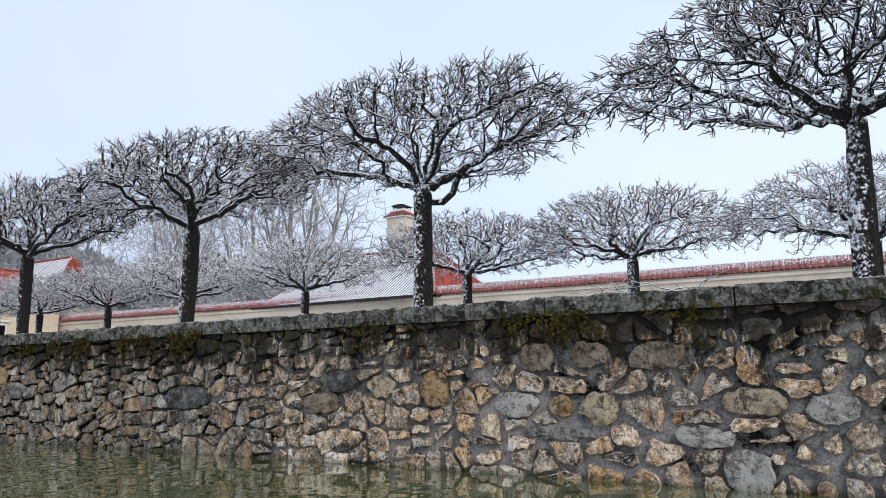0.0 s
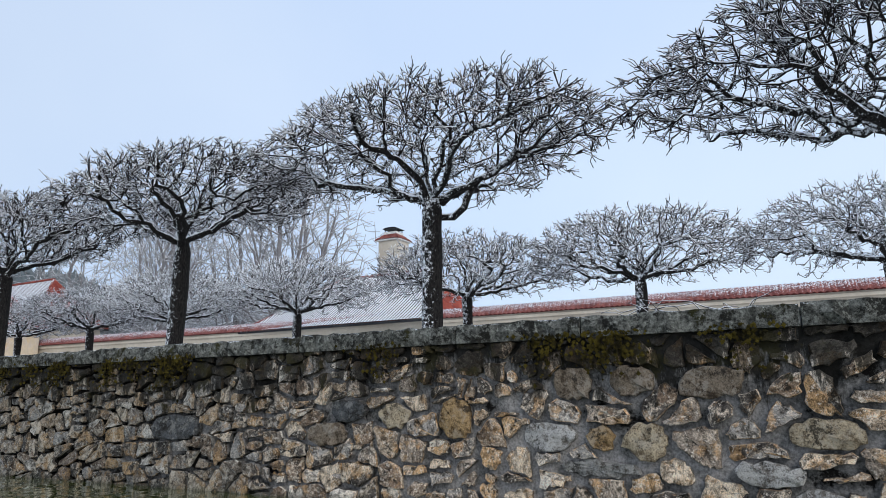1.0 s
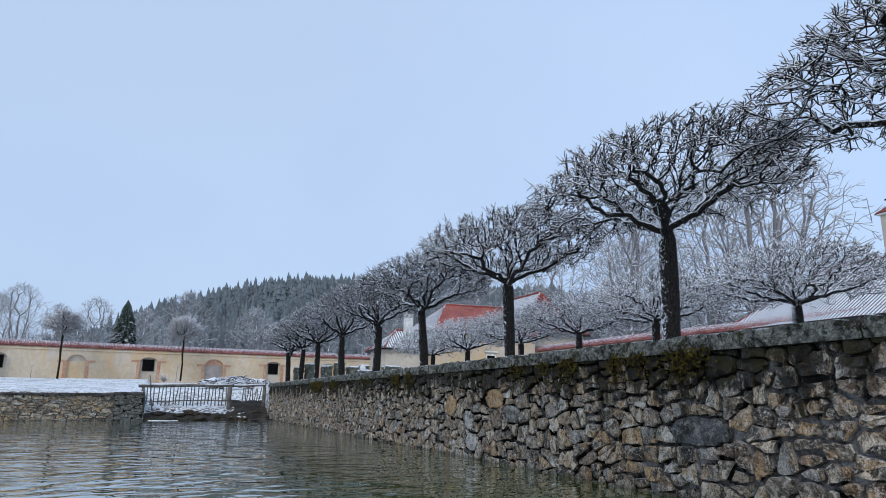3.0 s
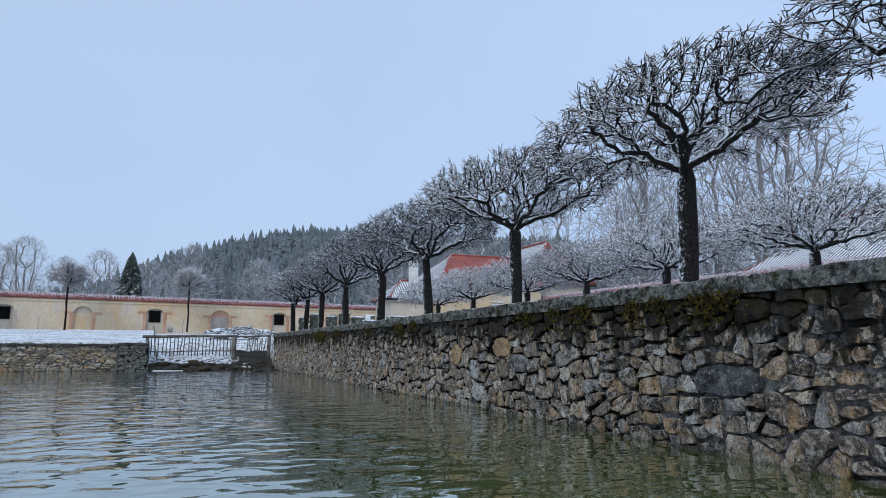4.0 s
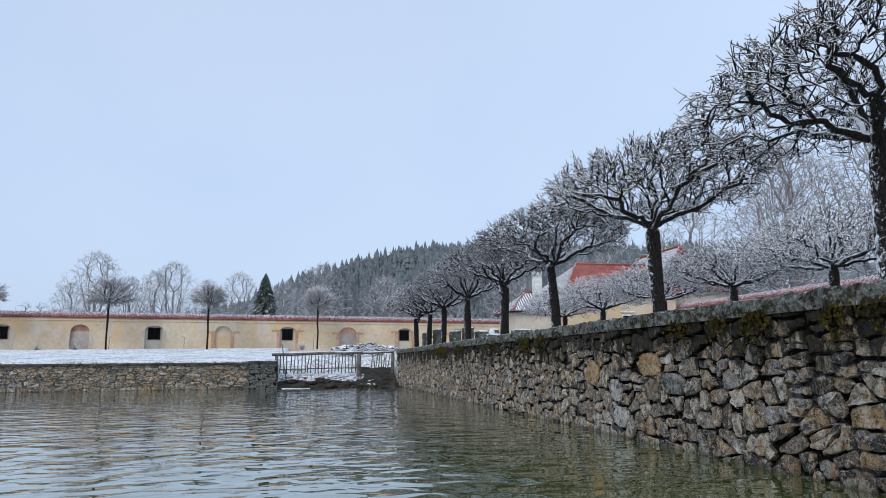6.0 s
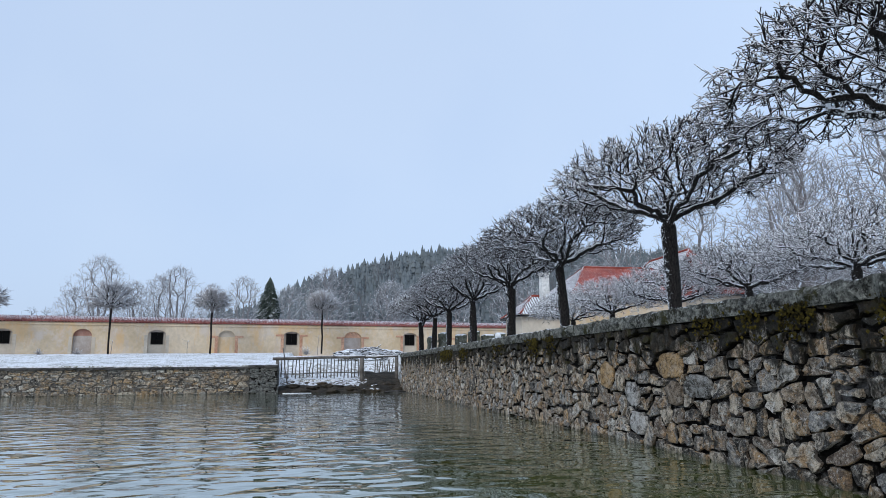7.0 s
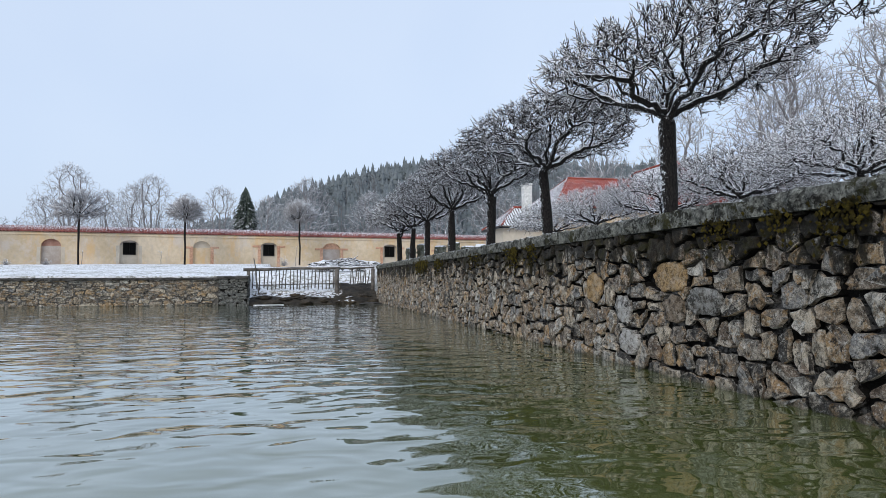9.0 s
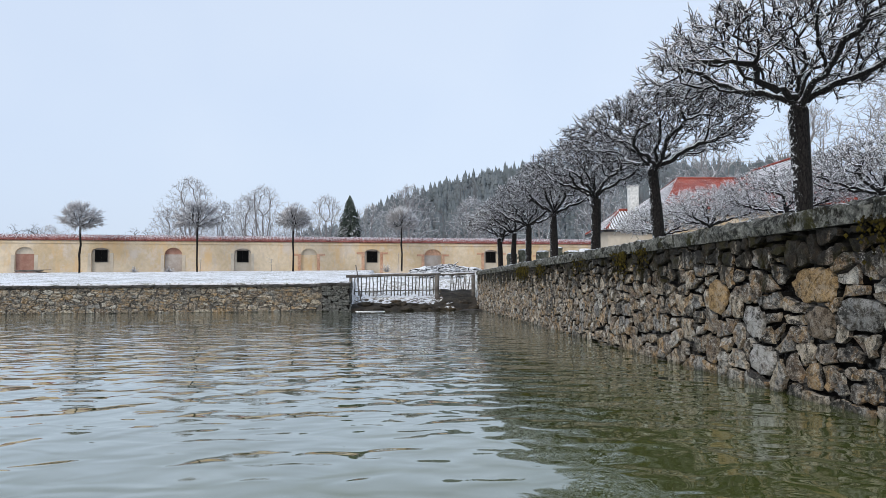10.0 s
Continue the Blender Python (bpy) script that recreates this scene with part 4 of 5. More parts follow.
# ---- bank, fence and inlet ----
bv, bf = [], []
nu, nw = 26, 12
for j in range(nw + 1):
    for i in range(nu + 1):
        x, y = -0.75 + 6.25 * i / nu, 37.75 + 3.6 * j / nw
        f = j / nw
        z = -0.14 + 0.86 * f ** 0.62 + 0.11 * noise.noise(Vector((x * 1.4, y * 1.4, 2))) + 0.05 * noise.noise(Vector((x * 4, y * 4, 7))) + (0.25 * f * (x > 3.8))
        bv.append((x, y, z))
for j in range(nw):
    for i in range(nu):
        a = j * (nu + 1) + i
        bf.append((a, a + 1, a + nu + 2, a + nu + 1))
def muddy(face):
    x, y = bv[face[0]][0], bv[face[0]][1]
    return y < 38.9 + 0.35 * noise.noise(Vector((x * 1.3, 0, 5))) or x > 3.75


bank_mud = tagged(piece("bank", bv, [q for q in bf if muddy(q)], MAT["mud"], None, "", True), "muddy inlet bank at the pond's corner", "bank", kind="structure")
piece("snowy_earth", bv, [q for q in bf if not muddy(q)], MAT["mud_snow"], bank_mud, "earth and stones half covered with snow", True)

rng = np.random.default_rng(21)


def rock(at, size, mat, name, label, flat=0.5):
    bm = bmesh.new()
    bmesh.ops.create_icosphere(bm, subdivisions=2, radius=1.0)
    for v in bm.verts:
        k = 1 + 0.5 * noise.noise(v.co * 1.7 + Vector(at)) + 0.2 * noise.noise(v.co * 4 + Vector(at))
        v.co = Vector((v.co.x * size[0], v.co.y * size[1], v.co.z * size[2])) * k
    ob = part(name, bm, mat)
    ob.location = at
    return tagged(ob, label, "stone")


for k in range(26):
    x = rng.uniform(-0.5, 5.3)
    y = rng.uniform(37.75, 39.4)
    s = rng.uniform(0.07, 0.24)
    rock((x, y, 0.0 + (y - 37.75) * 0.28), (s * 1.5, s, s * 0.55), MAT["mud" if k % 5 else "mud_snow"], "bank_stone", "wet dark stone lying on the muddy bank")["group"] = "stones on the bank"
rock((4.95, 36.9, 0.03), (0.62, 0.3, 0.07), MAT["coping_dark"], "slab", "flat wet stone slab at the wall's foot")
ice = []
for k in range(18):
    a = 2 * math.pi * k / 18
    r = 1 + 0.2 * math.sin(3 * a) + 0.1 * math.cos(5 * a)
    ice.append((0.25 + 0.62 * r * math.cos(a), 37.62 + 0.16 * r * math.sin(a), 0.015))
bm = bmesh.new()
f = bm.faces.new([bm.verts.new(q) for q in ice])
r = bmesh.ops.extrude_face_region(bm, geom=[f])
for v in r["geom"]:
    if isinstance(v, bmesh.types.BMVert):
        v.co.z -= 0.05
bmesh.ops.recalc_face_normals(bm, faces=bm.faces)
tagged(part("ice_sheet", bm, MAT["fresh_snow"]), "small sheet of snow-covered ice at the bank", "ice")


def stick(name, a, b, r0, r1, mat, parent=None, label="", sides=6, bend=0.02):
    v, f = [], []
    a, b = Vector(a), Vector(b)
    pts = [a.lerp(b, s / 5) + Vector(rng.normal(size=3)) * bend * (0 < s < 5) for s in range(6)]
    tube(v, f, pts, [r0 + (r1 - r0) * s / 5 for s in range(6)], sides)
    return piece(name, v, f, mat, parent, label, True)


fence = thing("picket_fence", "weathered grey picket fence with a snowy log rail", "fence")
FY = 40.05
for x, r, zt in ((-0.8, 0.09, 1.66), (3.56, 0.13, 1.72), (5.42, 0.1, 1.74)):
    stick("post", (x, FY, 0.4), (x, FY, zt), r, r * 0.95, MAT["old_wood"], fence, "", 8, 0.008)
rail = stick("rail", (-1.05, FY - 0.02, 1.70), (3.75, FY - 0.02, 1.78), 0.085, 0.07, MAT["old_wood"], fence, "grey log rail", 8)
stick("snow_strip", (-1.0, FY - 0.02, 1.755), (3.7, FY - 0.02, 1.825), 0.05, 0.045, MAT["fresh_snow"], rail, "strip of snow on the rail", 6, 0.008)
rail = stick("rail", (3.5, FY - 0.02, 1.74), (5.5, FY - 0.02, 1.80), 0.06, 0.055, MAT["old_wood"], fence, "grey log rail", 8)
stick("snow_strip", (3.5, FY - 0.02, 1.785), (5.45, FY - 0.02, 1.84), 0.045, 0.04, MAT["fresh_snow"], rail, "strip of snow on the rail", 6, 0.006)
stick("rail", (-0.6, FY + 0.05, 0.92), (3.66, FY + 0.05, 0.98), 0.03, 0.03, MAT["old_wood"], fence)
for k in range(23):
    x = -0.6 + k * 0.18
    stick("picket", (x + rng.normal() * 0.03, FY, 0.66 + rng.uniform(0, 0.1)), (x + rng.normal() * 0.035, FY, 1.66 + rng.normal() * 0.02), 0.033, 0.028, MAT["old_wood"], fence, "", 5, 0.008)
for k in range(8):
    x = 4.25 + k * 0.13
    stick("picket", (x + rng.normal() * 0.03, FY, 0.95), (x + rng.normal() * 0.05 + 0.03, FY, 1.68 + rng.normal() * 0.04), 0.03, 0.025, MAT["old_wood"], fence, "", 5, 0.008)
stick("stake", (-0.3, FY - 0.2, 0.5), (-0.55, FY - 0.15, 2.25), 0.035, 0.025, MAT["old_wood"], fence, "tall leaning stake")

pile = thing("brush_pile", "heap of cut branches covered with snow beyond the fence", "brushwood")
v, f = [], []
for k in range(320):
    c = Vector((rng.uniform(2.5, 6.6), 47.0 + rng.normal() * 0.5, 1.7 + rng.uniform(0, 0.62)))
    c.z += 0.12 * math.sin(c.x * 1.7)
    d = Vector((rng.normal(), rng.normal() * 0.6, rng.normal() * 0.12)).normalized() * rng.uniform(0.2, 0.5)
    tube(v, f, [c - d, c + Vector((0, 0, 0.06)), c + d], [0.03, 0.028, 0.012], 5)
tagged(piece("branches", v, f, MAT["twig"], pile, "cut branches", True), kind="stuff")
for k in range(9):
    o = rock((2.8 + k * 0.44, 47 + 0.2 * math.sin(k * 2.3), 2.1 + 0.08 * math.sin(k * 1.9)), (0.42, 0.5, 0.2), MAT["fresh_snow"], "snow_cap", "")
    for key in ("label", "category"):
        if key in o:
            del o[key]
    o.parent = pile

for k, (x, y, w, h) in enumerate(((9.25, 50, 0.6, 1.35), (10.1, 50, 0.68, 1.62), (11.3, 50, 0.75, 1.5), (12.25, 50, 0.72, 1.75), (13.3, 50, 0.8, 1.5), (14.3, 50.5, 0.7, 1.65), (16.3, 50, 1.3, 1.6), (12.4, 44.0, 0.9, 1.0))):
    p = thing("box_shrub", "clipped block-shaped evergreen shrub with a snow cap", "shrub", "clipped shrubs on the terrace")
    bm = bmesh.new()
    bmesh.ops.create_cube(bm, size=1.0)
    bmesh.ops.subdivide_edges(bm, edges=bm.edges[:], cuts=9, use_grid_fill=True)
    for q in bm.verts:
        q.co = Vector((q.co.x * w, q.co.y * w, (q.co.z + 0.5) * h))
        q.co += Vector((noise.noise(q.co * 7 + Vector((k, 0, 0))), noise.noise(q.co * 7 + Vector((0, k + 9, 0))), noise.noise(q.co * 6 + Vector((0, 5, k))) * 0.6)) * 0.07 + Vector(rng.normal(size=3)) * 0.012
    leaf = part("foliage", bm, MAT["boxwood"], p)
    bm = bmesh.new()
    bmesh.ops.create_uvsphere(bm, u_segments=16, v_segments=8, radius=1.0)
    for q in bm.verts:
        q.co = Vector((math.copysign(abs(q.co.x) ** 0.6, q.co.x) * w * 0.52, math.copysign(abs(q.co.y) ** 0.6, q.co.y) * w * 0.52, h + q.co.z * 0.09 + 0.02 * noise.noise(q.co * 3)))
    part("snow_cap", bm, MAT["fresh_snow"], leaf, "cap of snow", True)
    p.location = (x, y, 1.9)
    p.rotation_euler = (0, 0, 0.2 * math.sin(k * 2.0))

lamp = thing("globe_lamp", "white globe garden lamp on a short dark post", "lamp")
stick("post", (12.85, 46, 1.9), (12.85, 46, 3.0), 0.045, 0.04, MAT["black_metal"], lamp, "dark metal post", 8, 0)
bm = bmesh.new()
bmesh.ops.create_uvsphere(bm, u_segments=18, v_segments=12, radius=0.21)
bmesh.ops.translate(bm, verts=bm.verts, vec=(12.85, 46, 3.17))
part("globe", bm, MAT["opal"], lamp, "white opal globe", True)
bm = bmesh.new()
bmesh.ops.create_cone(bm, cap_ends=True, segments=12, radius1=0.09, radius2=0.07, depth=0.08)
bmesh.ops.translate(bm, verts=bm.verts, vec=(12.85, 46, 2.98))
part("collar", bm, MAT["black_metal"], lamp)

# things at the foot of the far wall
planks = thing("plank_pile", "pile of snowy planks and poles by the wall", "planks")
for k in range(9):
    x0 = -33.6 + rng.uniform(0, 0.7)
    y, z = 70.6 + rng.normal() * 0.25, 2.72 + 0.06 * (k // 3) + rng.uniform(0, 0.04)
    bm = bmesh.new()
    box_bm(bm, (x0, y - 0.07, z), (x0 + rng.uniform(1.6, 2.9), y + 0.07, z + 0.05), 0.006)
    bmesh.ops.rotate(bm, verts=bm.verts, cent=(-32.5, 70.6, 2.8), matrix=Matrix.Rotation(rng.normal() * 0.09, 3, "Z") @ Matrix.Rotation(rng.normal() * 0.03, 3, "Y"))
    part("plank", bm, MAT["old_wood"], planks)
for x, y, h in ((-17.3, 72.2, 1.35), (-10.7, 73.2, 1.4), (1.85, 75.6, 2.0)):
    sap = thing("sapling", "thin bare sapling before the garden wall", "sapling", "saplings before the garden wall")
    stick("stem", (x, y, 2.65), (x + 0.05, y, 2.65 + h), 0.03, 0.012, MAT["far_bark"], sap, "", 6, 0.02)
    for q in range(6):
        z = 2.65 + h * rng.uniform(0.6, 0.98)
        stick("twig", (x + 0.03, y, z), (x + rng.normal() * 0.3, y + rng.normal() * 0.3, z + rng.uniform(0.1, 0.3)), 0.012, 0.006, MAT["far_bark"], sap, "", 4, 0.01)
for x, y, s0 in ((0.7, 74.0, 0.62), (-22.9, 70.6, 0.42), (-19.9, 71.2, 0.42)):
    sh = thing("bare_shrub", "low frosted bare shrub at the wall's foot, greyed by painted haze", "shrub", "bare shrubs before the garden wall")
    v, f = [], []
    for q in range(60):
        a, e = rng.uniform(0, 6.28), rng.uniform(0.35, 1.5)
        d = Vector((math.cos(a) * math.cos(e), math.sin(a) * math.cos(e), math.sin(e))) * s0 * rng.uniform(0.7, 1.6)
        c = Vector((x, y, 2.62))
        tube(v, f, [c, c + d * 0.5 + Vector(rng.normal(size=3)) * 0.05, c + d], [0.016, 0.012, 0.007], 3)
    tagged(piece("branches", v, f, MAT["haze_twig"], sh, "", True), kind="stuff")

tw = thing("cut_twigs", "loose cut twigs lying behind the wall coping", "twigs")
for k in range(13):
    a = Vector((6.25 + rng.uniform(0, 0.4), 0.1 + rng.uniform(0, 1.2), 1.93 + rng.uniform(0, 0.08)))
    stick("twig", a, a + Vector((rng.normal() * 0.2, rng.normal() * 0.45, rng.uniform(0.03, 0.2))), 0.008, 0.003, MAT["twig"], tw, "", 4, 0.04)


# ---- houses ----
def roof_slope(v, f, a, b, c, d, step=0.24, lift=0.06):
    """Ribbed tiles between the eave a-b and the ridge d-c."""
    a, b, c, d = map(Vector, (a, b, c, d))
    nrm = (b - a).cross(d - a).normalized()
    if nrm.z < 0:
        nrm = -nrm
    n = max(2, int((b - a).length / step)) * 4
    rows = 6
    base = len(v)
    along, span = (b - a).normalized(), (b - a).length
    rise = (d - a) - along * (d - a).dot(along)
    s0, s1 = (d - a).dot(along) / span, (c - a).dot(along) / span
    for k in range(n + 1):
        s = k / n
        full = min(1.0, s / max(s0, 1e-4), (1 - s) / max(1 - s1, 1e-4))
        e = a.lerp(b, s)
        r = e + rise * full
        h = nrm * lift * abs(math.sin(math.pi * k / 4))
        for q in range(rows + 1):
            v.append(e.lerp(r, q / rows) + h - Vector((0, 0, 0.12 * math.sin(math.pi * q / rows))))
    for k in range(n):
        for q in range(rows):
            o = base + k * (rows + 1) + q
            f.append((o, o + rows + 1, o + rows + 2, o + 1))


def hip_house(name, lo, hi, z0, eave, ridge_a, ridge_b, walls, front, other, label, over=0.45):
    """Walls with a hipped tile roof; front is the tile for the snowed slope(s)."""
    h = thing(name, label, "house")
    box("wall", (lo[0], lo[1], z0), (hi[0], hi[1], eave + 0.05), walls, h)
    x0, y0, x1, y1 = lo[0] - over, lo[1] - over, hi[0] + over, hi[1] + over
    sw, se, ne, nw_ = (x0, y0, eave), (x1, y0, eave), (x1, y1, eave), (x0, y1, eave)
    along_x = abs(ridge_b[0] - ridge_a[0]) > abs(ridge_b[1] - ridge_a[1])
    if along_x:
        faces = (("south", sw, se, ridge_b, ridge_a), ("north", ne, nw_, ridge_a, ridge_b), ("west", nw_, sw, ridge_a, ridge_a), ("east", se, ne, ridge_b, ridge_b))
    else:
        faces = (("south", sw, se, ridge_a, ridge_a), ("north", ne, nw_, ridge_b, ridge_b), ("west", nw_, sw, ridge_a, ridge_b), ("east", se, ne, ridge_b, ridge_a))
    for side, a, b, c, d in faces:
        v, f = [], []
        roof_slope(v, f, a, b, c, d)
        if side in other:
            sv, sf = [], []
            roof_slope(sv, sf, a, b, c, d, 0.4, 0.0)
            lift = (Vector(b) - Vector(a)).cross(Vector(d) - Vector(a)).normalized()
            lift = lift * (0.047 if lift.z > 0 else -0.047)
            piece("snow_layer", [q + lift for q in sv], sf, MAT["fresh_snow"], h, "snow lying between the tile ribs", True)
        piece("roof_slope", v, f, front if side in other else MAT["tile"], h, "ribbed red tile slope, shade painted into the ribs, with lying snow" if side in other else "ribbed red tile slope")
    bm = bmesh.new()
    for p, q in ((sw, se), (se, ne), (ne, nw_), (nw_, sw)):
        box_bm(bm, (min(p[0], q[0]) - 0.07, min(p[1], q[1]) - 0.07, eave - 0.16), (max(p[0], q[0]) + 0.07, max(p[1], q[1]) + 0.07, eave - 0.03))
    part("gutter", bm, MAT["black_metal"], h, "dark gutter")
    v, f = [], []
    tube(v, f, [Vector(ridge_a) + Vector((0, 0, 0.04)), Vector(ridge_b) + Vector((0, 0, 0.04))], [0.14, 0.14], 8)
    piece("ridge_tiles", v, f, MAT["tile"], h, "", True)
    for corner, tip in ((sw, ridge_a), (se, ridge_b if along_x else ridge_a), (ne, ridge_b), (nw_, ridge_a if along_x else ridge_b)):
        v, f = [], []
        a, b = Vector(corner), Vector(tip)
        tube(v, f, [a.lerp(b, q / 6) - Vector((0, 0, 0.12 * math.sin(math.pi * q / 6) - 0.03)) for q in range(7)], [0.11] * 7, 6)
        piece("hip_tiles", v, f, MAT["tile"], h, "", True)
    return h


brew = hip_house("brewhouse", (34.2, 19.6), (45.5, 33.9), 2.0, 5.58, (39.9, 22.7, 9.7), (39.9, 30.2, 9.7), MAT["plaster_pale"], MAT["snowy_tile_shaded"], ("west", "north"), "pale house with a snow-striped hipped tile roof")
stick("downpipe", (33.75, 34.35, 5.5), (34.1, 34.0, 4.8), 0.05, 0.05, MAT["black_metal"], brew, "dark downpipe", 8, 0.0)
ch = thing("house_chimney", "broad limewashed chimney with tiled collar and metal cover", "chimney")


def square_ring(half):
    return ((-half, -half), (half, -half), (half, half), (-half, half))


bm = bmesh.new()
box_bm(bm, (-0.84, -0.84, -5.5), (0.84, 0.84, -0.12), 0.04)
part("shaft", bm, MAT["plaster_pale"], ch)
bm = bmesh.new()
box_bm(bm, (-0.98, -0.98, -0.12), (0.98, 0.98, 0.0), 0.02)
part("cornice", bm, MAT["limewash"], ch)
v, f = [], []
c1, c2 = square_ring(1.03), square_ring(0.54)
for k in range(4):
    k2 = (k + 1) % 4
    roof_slope(v, f, (*c1[k], 0.0), (*c1[k2], 0.0), (*c2[k2], 0.42), (*c2[k], 0.42), 0.24, 0.03)
piece("tile_collar", v, f, MAT["cap_tile"], ch, "red tile collar")
box("flue", (-0.54, -0.54, 0.36), (0.54, 0.54, 0.62), MAT["limewash"], ch)
for x, y in square_ring(0.46):
    stick("leg", (x, y, 0.6), (x, y, 0.86), 0.035, 0.035, MAT["black_metal"], ch, "", 6, 0)
v, f = [], []
for q in range(9):
    a = math.pi * q / 8
    z = 0.84 + 0.13 * math.sin(a)
    v += [(-0.6, -0.62 * math.cos(a), z), (0.6, -0.62 * math.cos(a), z)]
f = [(2 * q, 2 * q + 1, 2 * q + 3, 2 * q + 2) for q in range(8)] + [tuple(range(0, 18, 2)), tuple(range(17, 0, -2))]
piece("cover", v, f, MAT["black_metal"], ch, "black sheet-metal cover")
ch.location = (40.8, 26.0, 12.5)

villa = hip_house("villa", (22.4, 55.9), (32.6, 65.8), 1.9, 6.95, (25.5, 60.87, 10.15), (32.6, 60.87, 10.15), MAT["plaster"], MAT["snowy_tile_shaded"], ("west",), "ochre house with a steep red hipped tile roof")
win = box("window", (27.25, 55.76, 3.83), (28.5, 55.9, 3.93), MAT["limewash"], villa, "small window with a stone sill", 0.015)
bm = bmesh.new()
for lo, hi in (((27.35, 55.84, 3.95), (27.47, 55.9, 5.15)), ((28.28, 55.84, 3.95), (28.4, 55.9, 5.15)), ((27.47, 55.84, 5.03), (28.28, 55.9, 5.15)), ((27.47, 55.84, 3.95), (28.28, 55.9, 4.07))):
    box_bm(bm, lo, hi)
part("window_frame", bm, MAT["limewash"], win, "pale plaster window surround")
box("hood", (27.2, 55.7, 5.3), (28.55, 55.9, 5.42), MAT["limewash"], win, "moulded hood over the window", 0.02)
box("pane", (27.47, 55.88, 4.07), (28.28, 55.896, 5.03), MAT["void"], win, "dark window pane")
annex = hip_house("annex", (18.3, 57.5), (21.9, 62.0), 1.9, 5.5, (20.0, 59.8, 7.3), (20.9, 59.8, 7.3), MAT["plaster_pale"], MAT["snowy_tile_shaded"], ("west", "south"), "small annex with a snowy red tile roof", 0.35)
st = thing("chimney", "slim white rendered chimney on the annex roof", "chimney")
box("shaft", (20.35, 58.0, 6.2), (21.05, 58.7, 9.05), MAT["limewash"], st, "", 0.02)
box("cap", (20.28, 57.93, 9.05), (21.12, 58.77, 9.2), MAT["limewash"], st, "", 0.02)
farm = hip_house("farmhouse", (32.75, 57.35), (39.1, 71.0), 1.9, 7.5, (35.95, 60.2, 12.0), (35.95, 67.6, 12.0), MAT["plaster_pale"], MAT["snowy_tile_shaded"], ("west",), "pale farmhouse with a snow-laden red hipped roof")
stick("downpipe", (32.62, 58.3, 7.4), (32.62, 58.3, 3.0), 0.06, 0.06, MAT["black_metal"], farm, "dark downpipe", 8, 0.0)

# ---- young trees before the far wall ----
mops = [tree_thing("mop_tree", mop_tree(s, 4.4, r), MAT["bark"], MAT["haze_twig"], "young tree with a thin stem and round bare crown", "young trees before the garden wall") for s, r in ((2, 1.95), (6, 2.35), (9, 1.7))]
for k, (x, y, s) in enumerate(((-27.35, 69.5, 1.0), (-17.1, 70.5, 1.0), (-8.4, 72.0, 1.0), (2.2, 73.5, 1.0))):
    m = pose(x, y, 2.55 + 0.04 * (y - 70), 0, 0, 77 * k) @ Matrix.Scale(s, 4)
    if k < 3:
        mops[k].matrix_basis = m
    else:
        copy_thing(mops[2], m)

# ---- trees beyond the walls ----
talls = [tree_thing("bare_tree", tall_tree(s, 14.0, 5.0, 640), MAT["far_bark"], MAT["haze_twig"], "tall free-grown bare tree with frosted branches greyed by painted haze", "bare trees beyond the garden walls") for s in (11, 23, 37)]
spots = [(46, 42, 1.5), (58, 49, 1.85), (42, 53, 1.25), (52, 64, 1.6), (60, 76, 1.5), (40, 84, 1.2), (50, 80, 1.4), (55, 56, 1.6), 
         (-26, 98, 0.95), (-30, 102, 0.7), (-22.5, 101, 0.75), (-16.5, 99, 0.88), (-19, 100, 0.8), (-12.5, 103, 0.75), (-8, 100, 0.8), (4, 118, 1.1), (-2, 110, 0.8), (14, 112, 0.9), (24, 108, 0.9), (33, 104, 1.0), (-60, 130, 0.7)]
for k, (x, y, s) in enumerate(spots):
    m = pose(x, y, 2.6 if y > 90 else 2.4, 0, 0, 61 * k)
    if k < 3:
        o = talls[k]
        o.matrix_basis = m
    else:
        o = copy_thing(talls[k % 3], m)
    o.scale = (s, s, s)


def spruce(rng, at, height, wide, tiers, sides=9):
    """Tiers of drooping, ragged boughs."""
    v, f = [], []
    for q in range(tiers):
        s = q / tiers
        z0, r = height * (0.04 + 0.92 * s), wide * (1 - s) ** 0.55
        up = height * 0.92 / tiers * 1.9
        b = len(v)
        v.append((at[0], at[1], at[2] + min(height, z0 + up)))
        turn = rng.uniform(0, 6.28)
        for k in range(sides * 2):
            a = turn + math.pi * k / sides
            rr = r * (rng.uniform(0.8, 1.15) if k % 2 == 0 else rng.uniform(0.55, 0.8))
            v.append((at[0] + rr * math.cos(a), at[1] + rr * math.sin(a), at[2] + z0 - (0.05 * height * (k % 2 == 0)) * rng.uniform(0.3, 1)))
        f += [(b, b + 1 + k, b + 1 + (k + 1) % (sides * 2)) for k in range(sides * 2)]
    return v, f


rng = np.random.default_rng(31)
sp = thing("spruce", "dark green spruce standing behind the garden wall", "tree")
v, f = spruce(rng, (0, 0, 0), 9.1, 2.35, 34, 17)
piece("crown", v, f, MAT["conifer"], sp)
stick("trunk", (0, 0, 0), (0, 0, 8.0), 0.16, 0.03, MAT["bark"], sp, "", 8, 0)
sp.location = (-3.7, 84.5, 3.0)


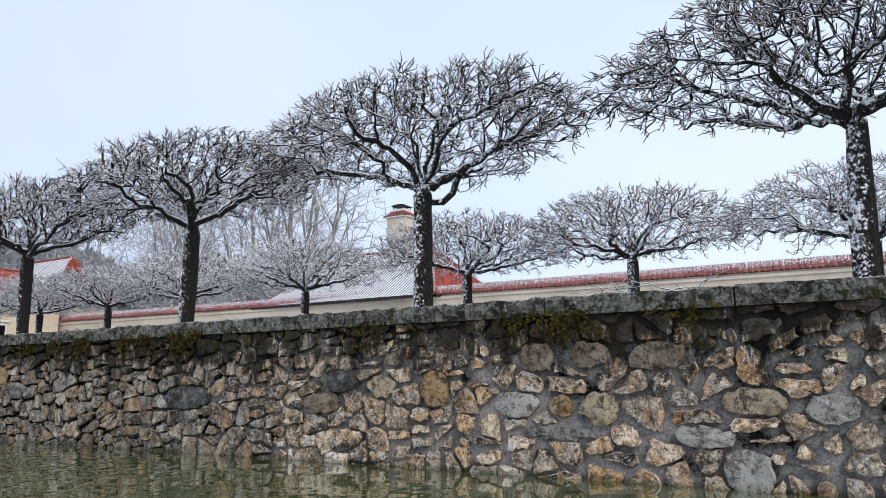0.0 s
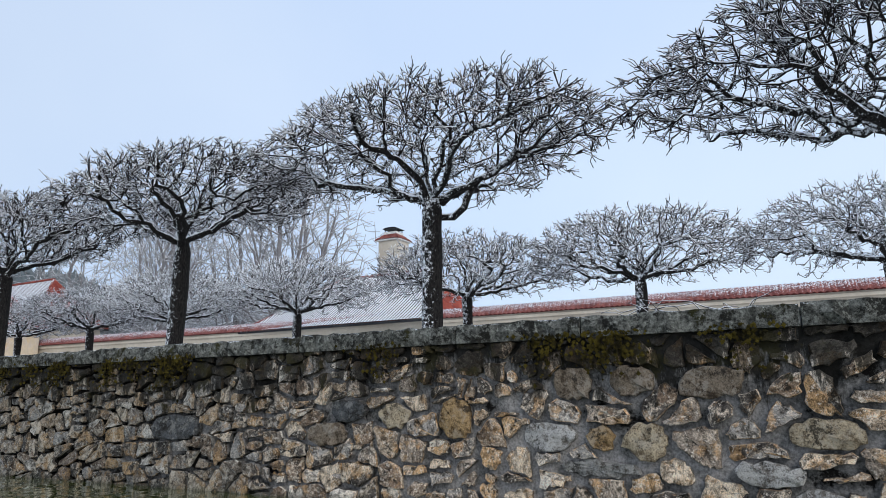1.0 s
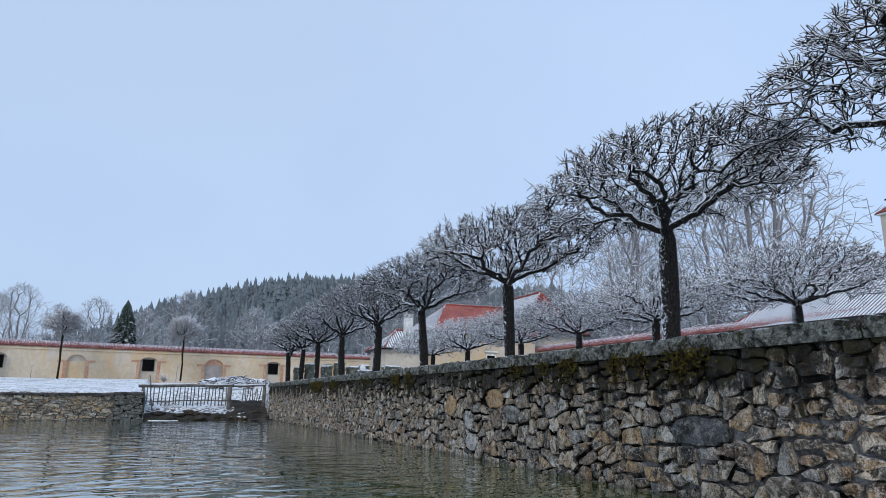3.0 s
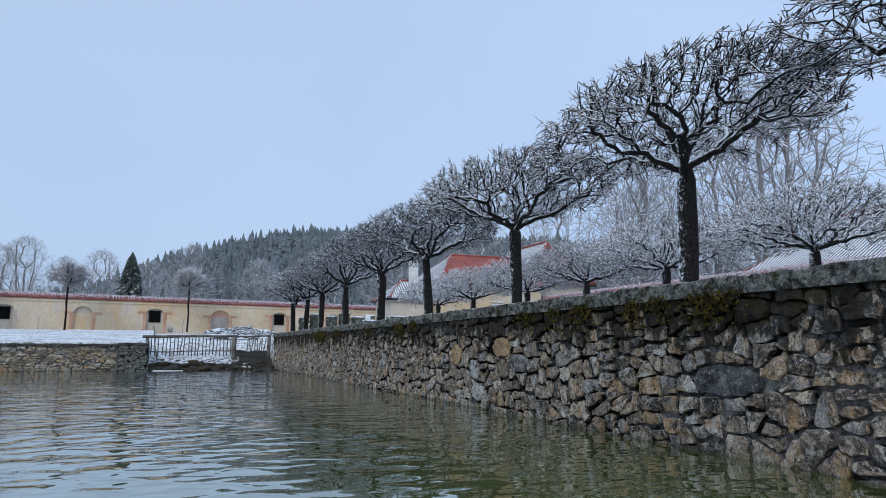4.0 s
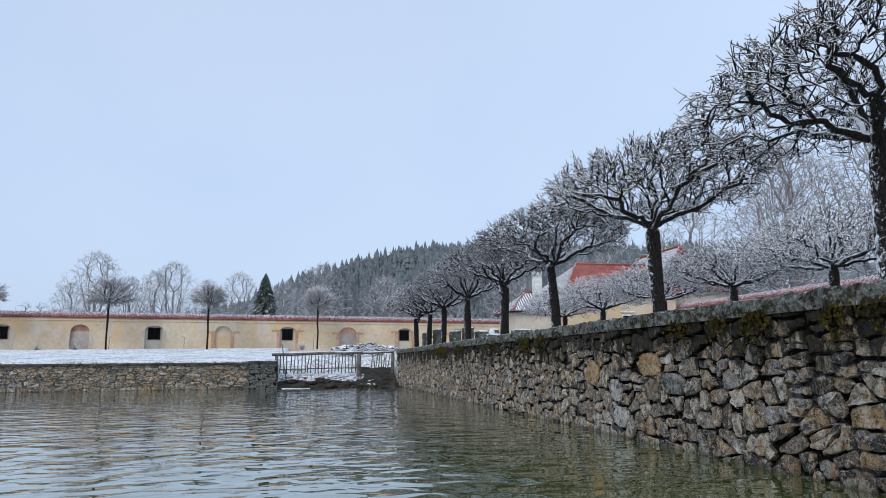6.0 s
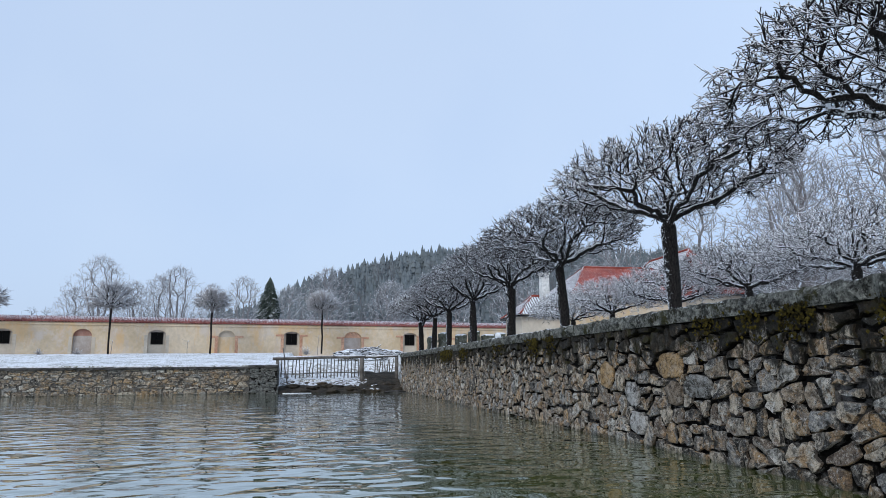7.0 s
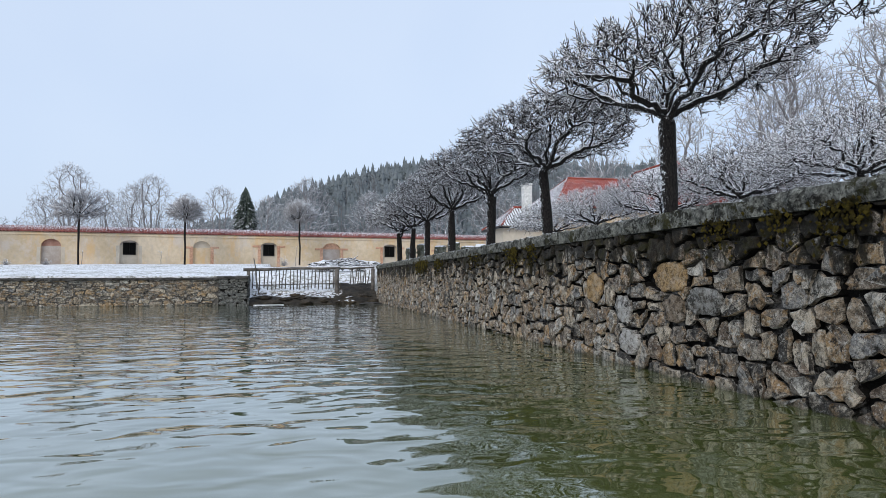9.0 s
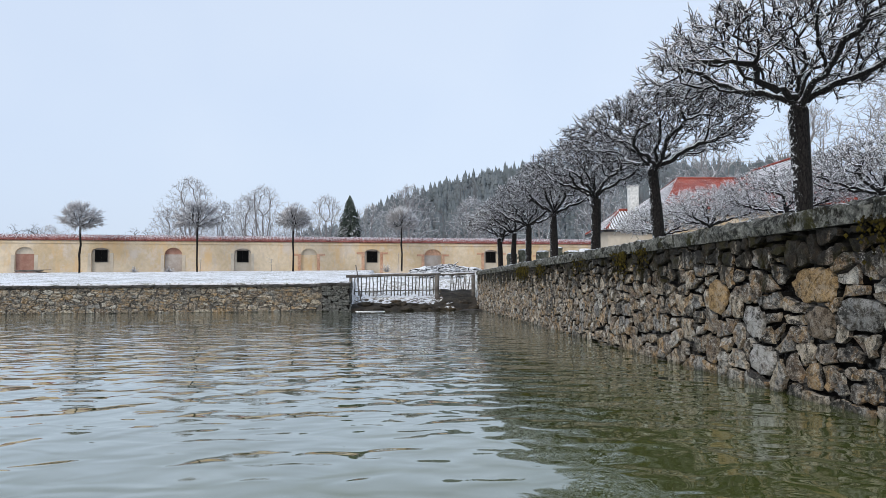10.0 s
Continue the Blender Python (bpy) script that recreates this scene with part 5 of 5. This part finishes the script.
# ---- wooded hill ----
def hill(x, y):
    ridge = 24.5 * (1 / (1 + math.exp(-(x + 6) / 15.0))) + 6.0 * (1 / (1 + math.exp(-(x - 40) / 22.0))) + 6.0
    back = max(0.0, min(1.0, (y - 135) / 95.0))
    return 3.8 + ridge * back ** 1.15 + 1.5 * noise.noise(Vector((x * 0.03, y * 0.03, 4)))


hv, hf = [], []
hx = [-420 + 15 * k for k in range(60)]
hy = [132 + 12 * k for k in range(12)]
hv = [(x, y, hill(x, y) - (3 if y < 134 else 0)) for y in hy for x in hx]
hf = [(j * 60 + i, j * 60 + i + 1, (j + 1) * 60 + i + 1, (j + 1) * 60 + i) for j in range(11) for i in range(59)]
tagged(piece("hillside", hv, hf, MAT["far_wood"], None, "", True), "wooded hillside beyond the garden, greyed by painted haze", "hill", kind="structure")
v, f = [], []
for k in range(6500):
    x, y = rng.uniform(-30, 150), rng.uniform(150, 245)
    if hill(x, 230) < 22 and rng.uniform() < 0.7:
        continue
    tv, tf = spruce(rng, (x, y, hill(x, y) - 0.5), rng.choice((3.8, 4.4, 4.8, 5.2, 5.6, 7.0)) * rng.uniform(0.85, 1.15), rng.uniform(1.1, 1.9), 4, 4)
    b = len(v)
    v += tv
    f += [tuple(b + q for q in t) for t in tf]
tagged(piece("spruce_forest", v, f, MAT["far_conifer"], None, "", True), "distant spruce forest on the hill, greyed by painted haze", "forest", kind="stuff")
small = [tall_tree(s, 10.0, 3.0, 70) for s in (5, 6, 7)]
v, f = [], []
for k in range(230):
    x, y = rng.uniform(-150, 140), rng.uniform(120, 205)
    if x < -10 and y > 165:
        continue
    z = hill(x, y) if y > 134 else 2.6
    s = rng.uniform(0.7, 1.15) * (0.8 if x < 0 else 1.0)
    a = rng.uniform(0, 6.28)
    ca, sa = math.cos(a) * s, math.sin(a) * s
    for tv, tf in small[k % 3]:
        b = len(v)
        v += [(x + q[0] * ca - q[1] * sa, y + q[0] * sa + q[1] * ca, z + q[2] * s) for q in tv]
        f += [tuple(b + i for i in t) for t in tf]
tagged(piece("bare_woodland", v, f, MAT["far_twig"]), "distant bare woodland below the hill, greyed by painted haze", "forest", kind="stuff")
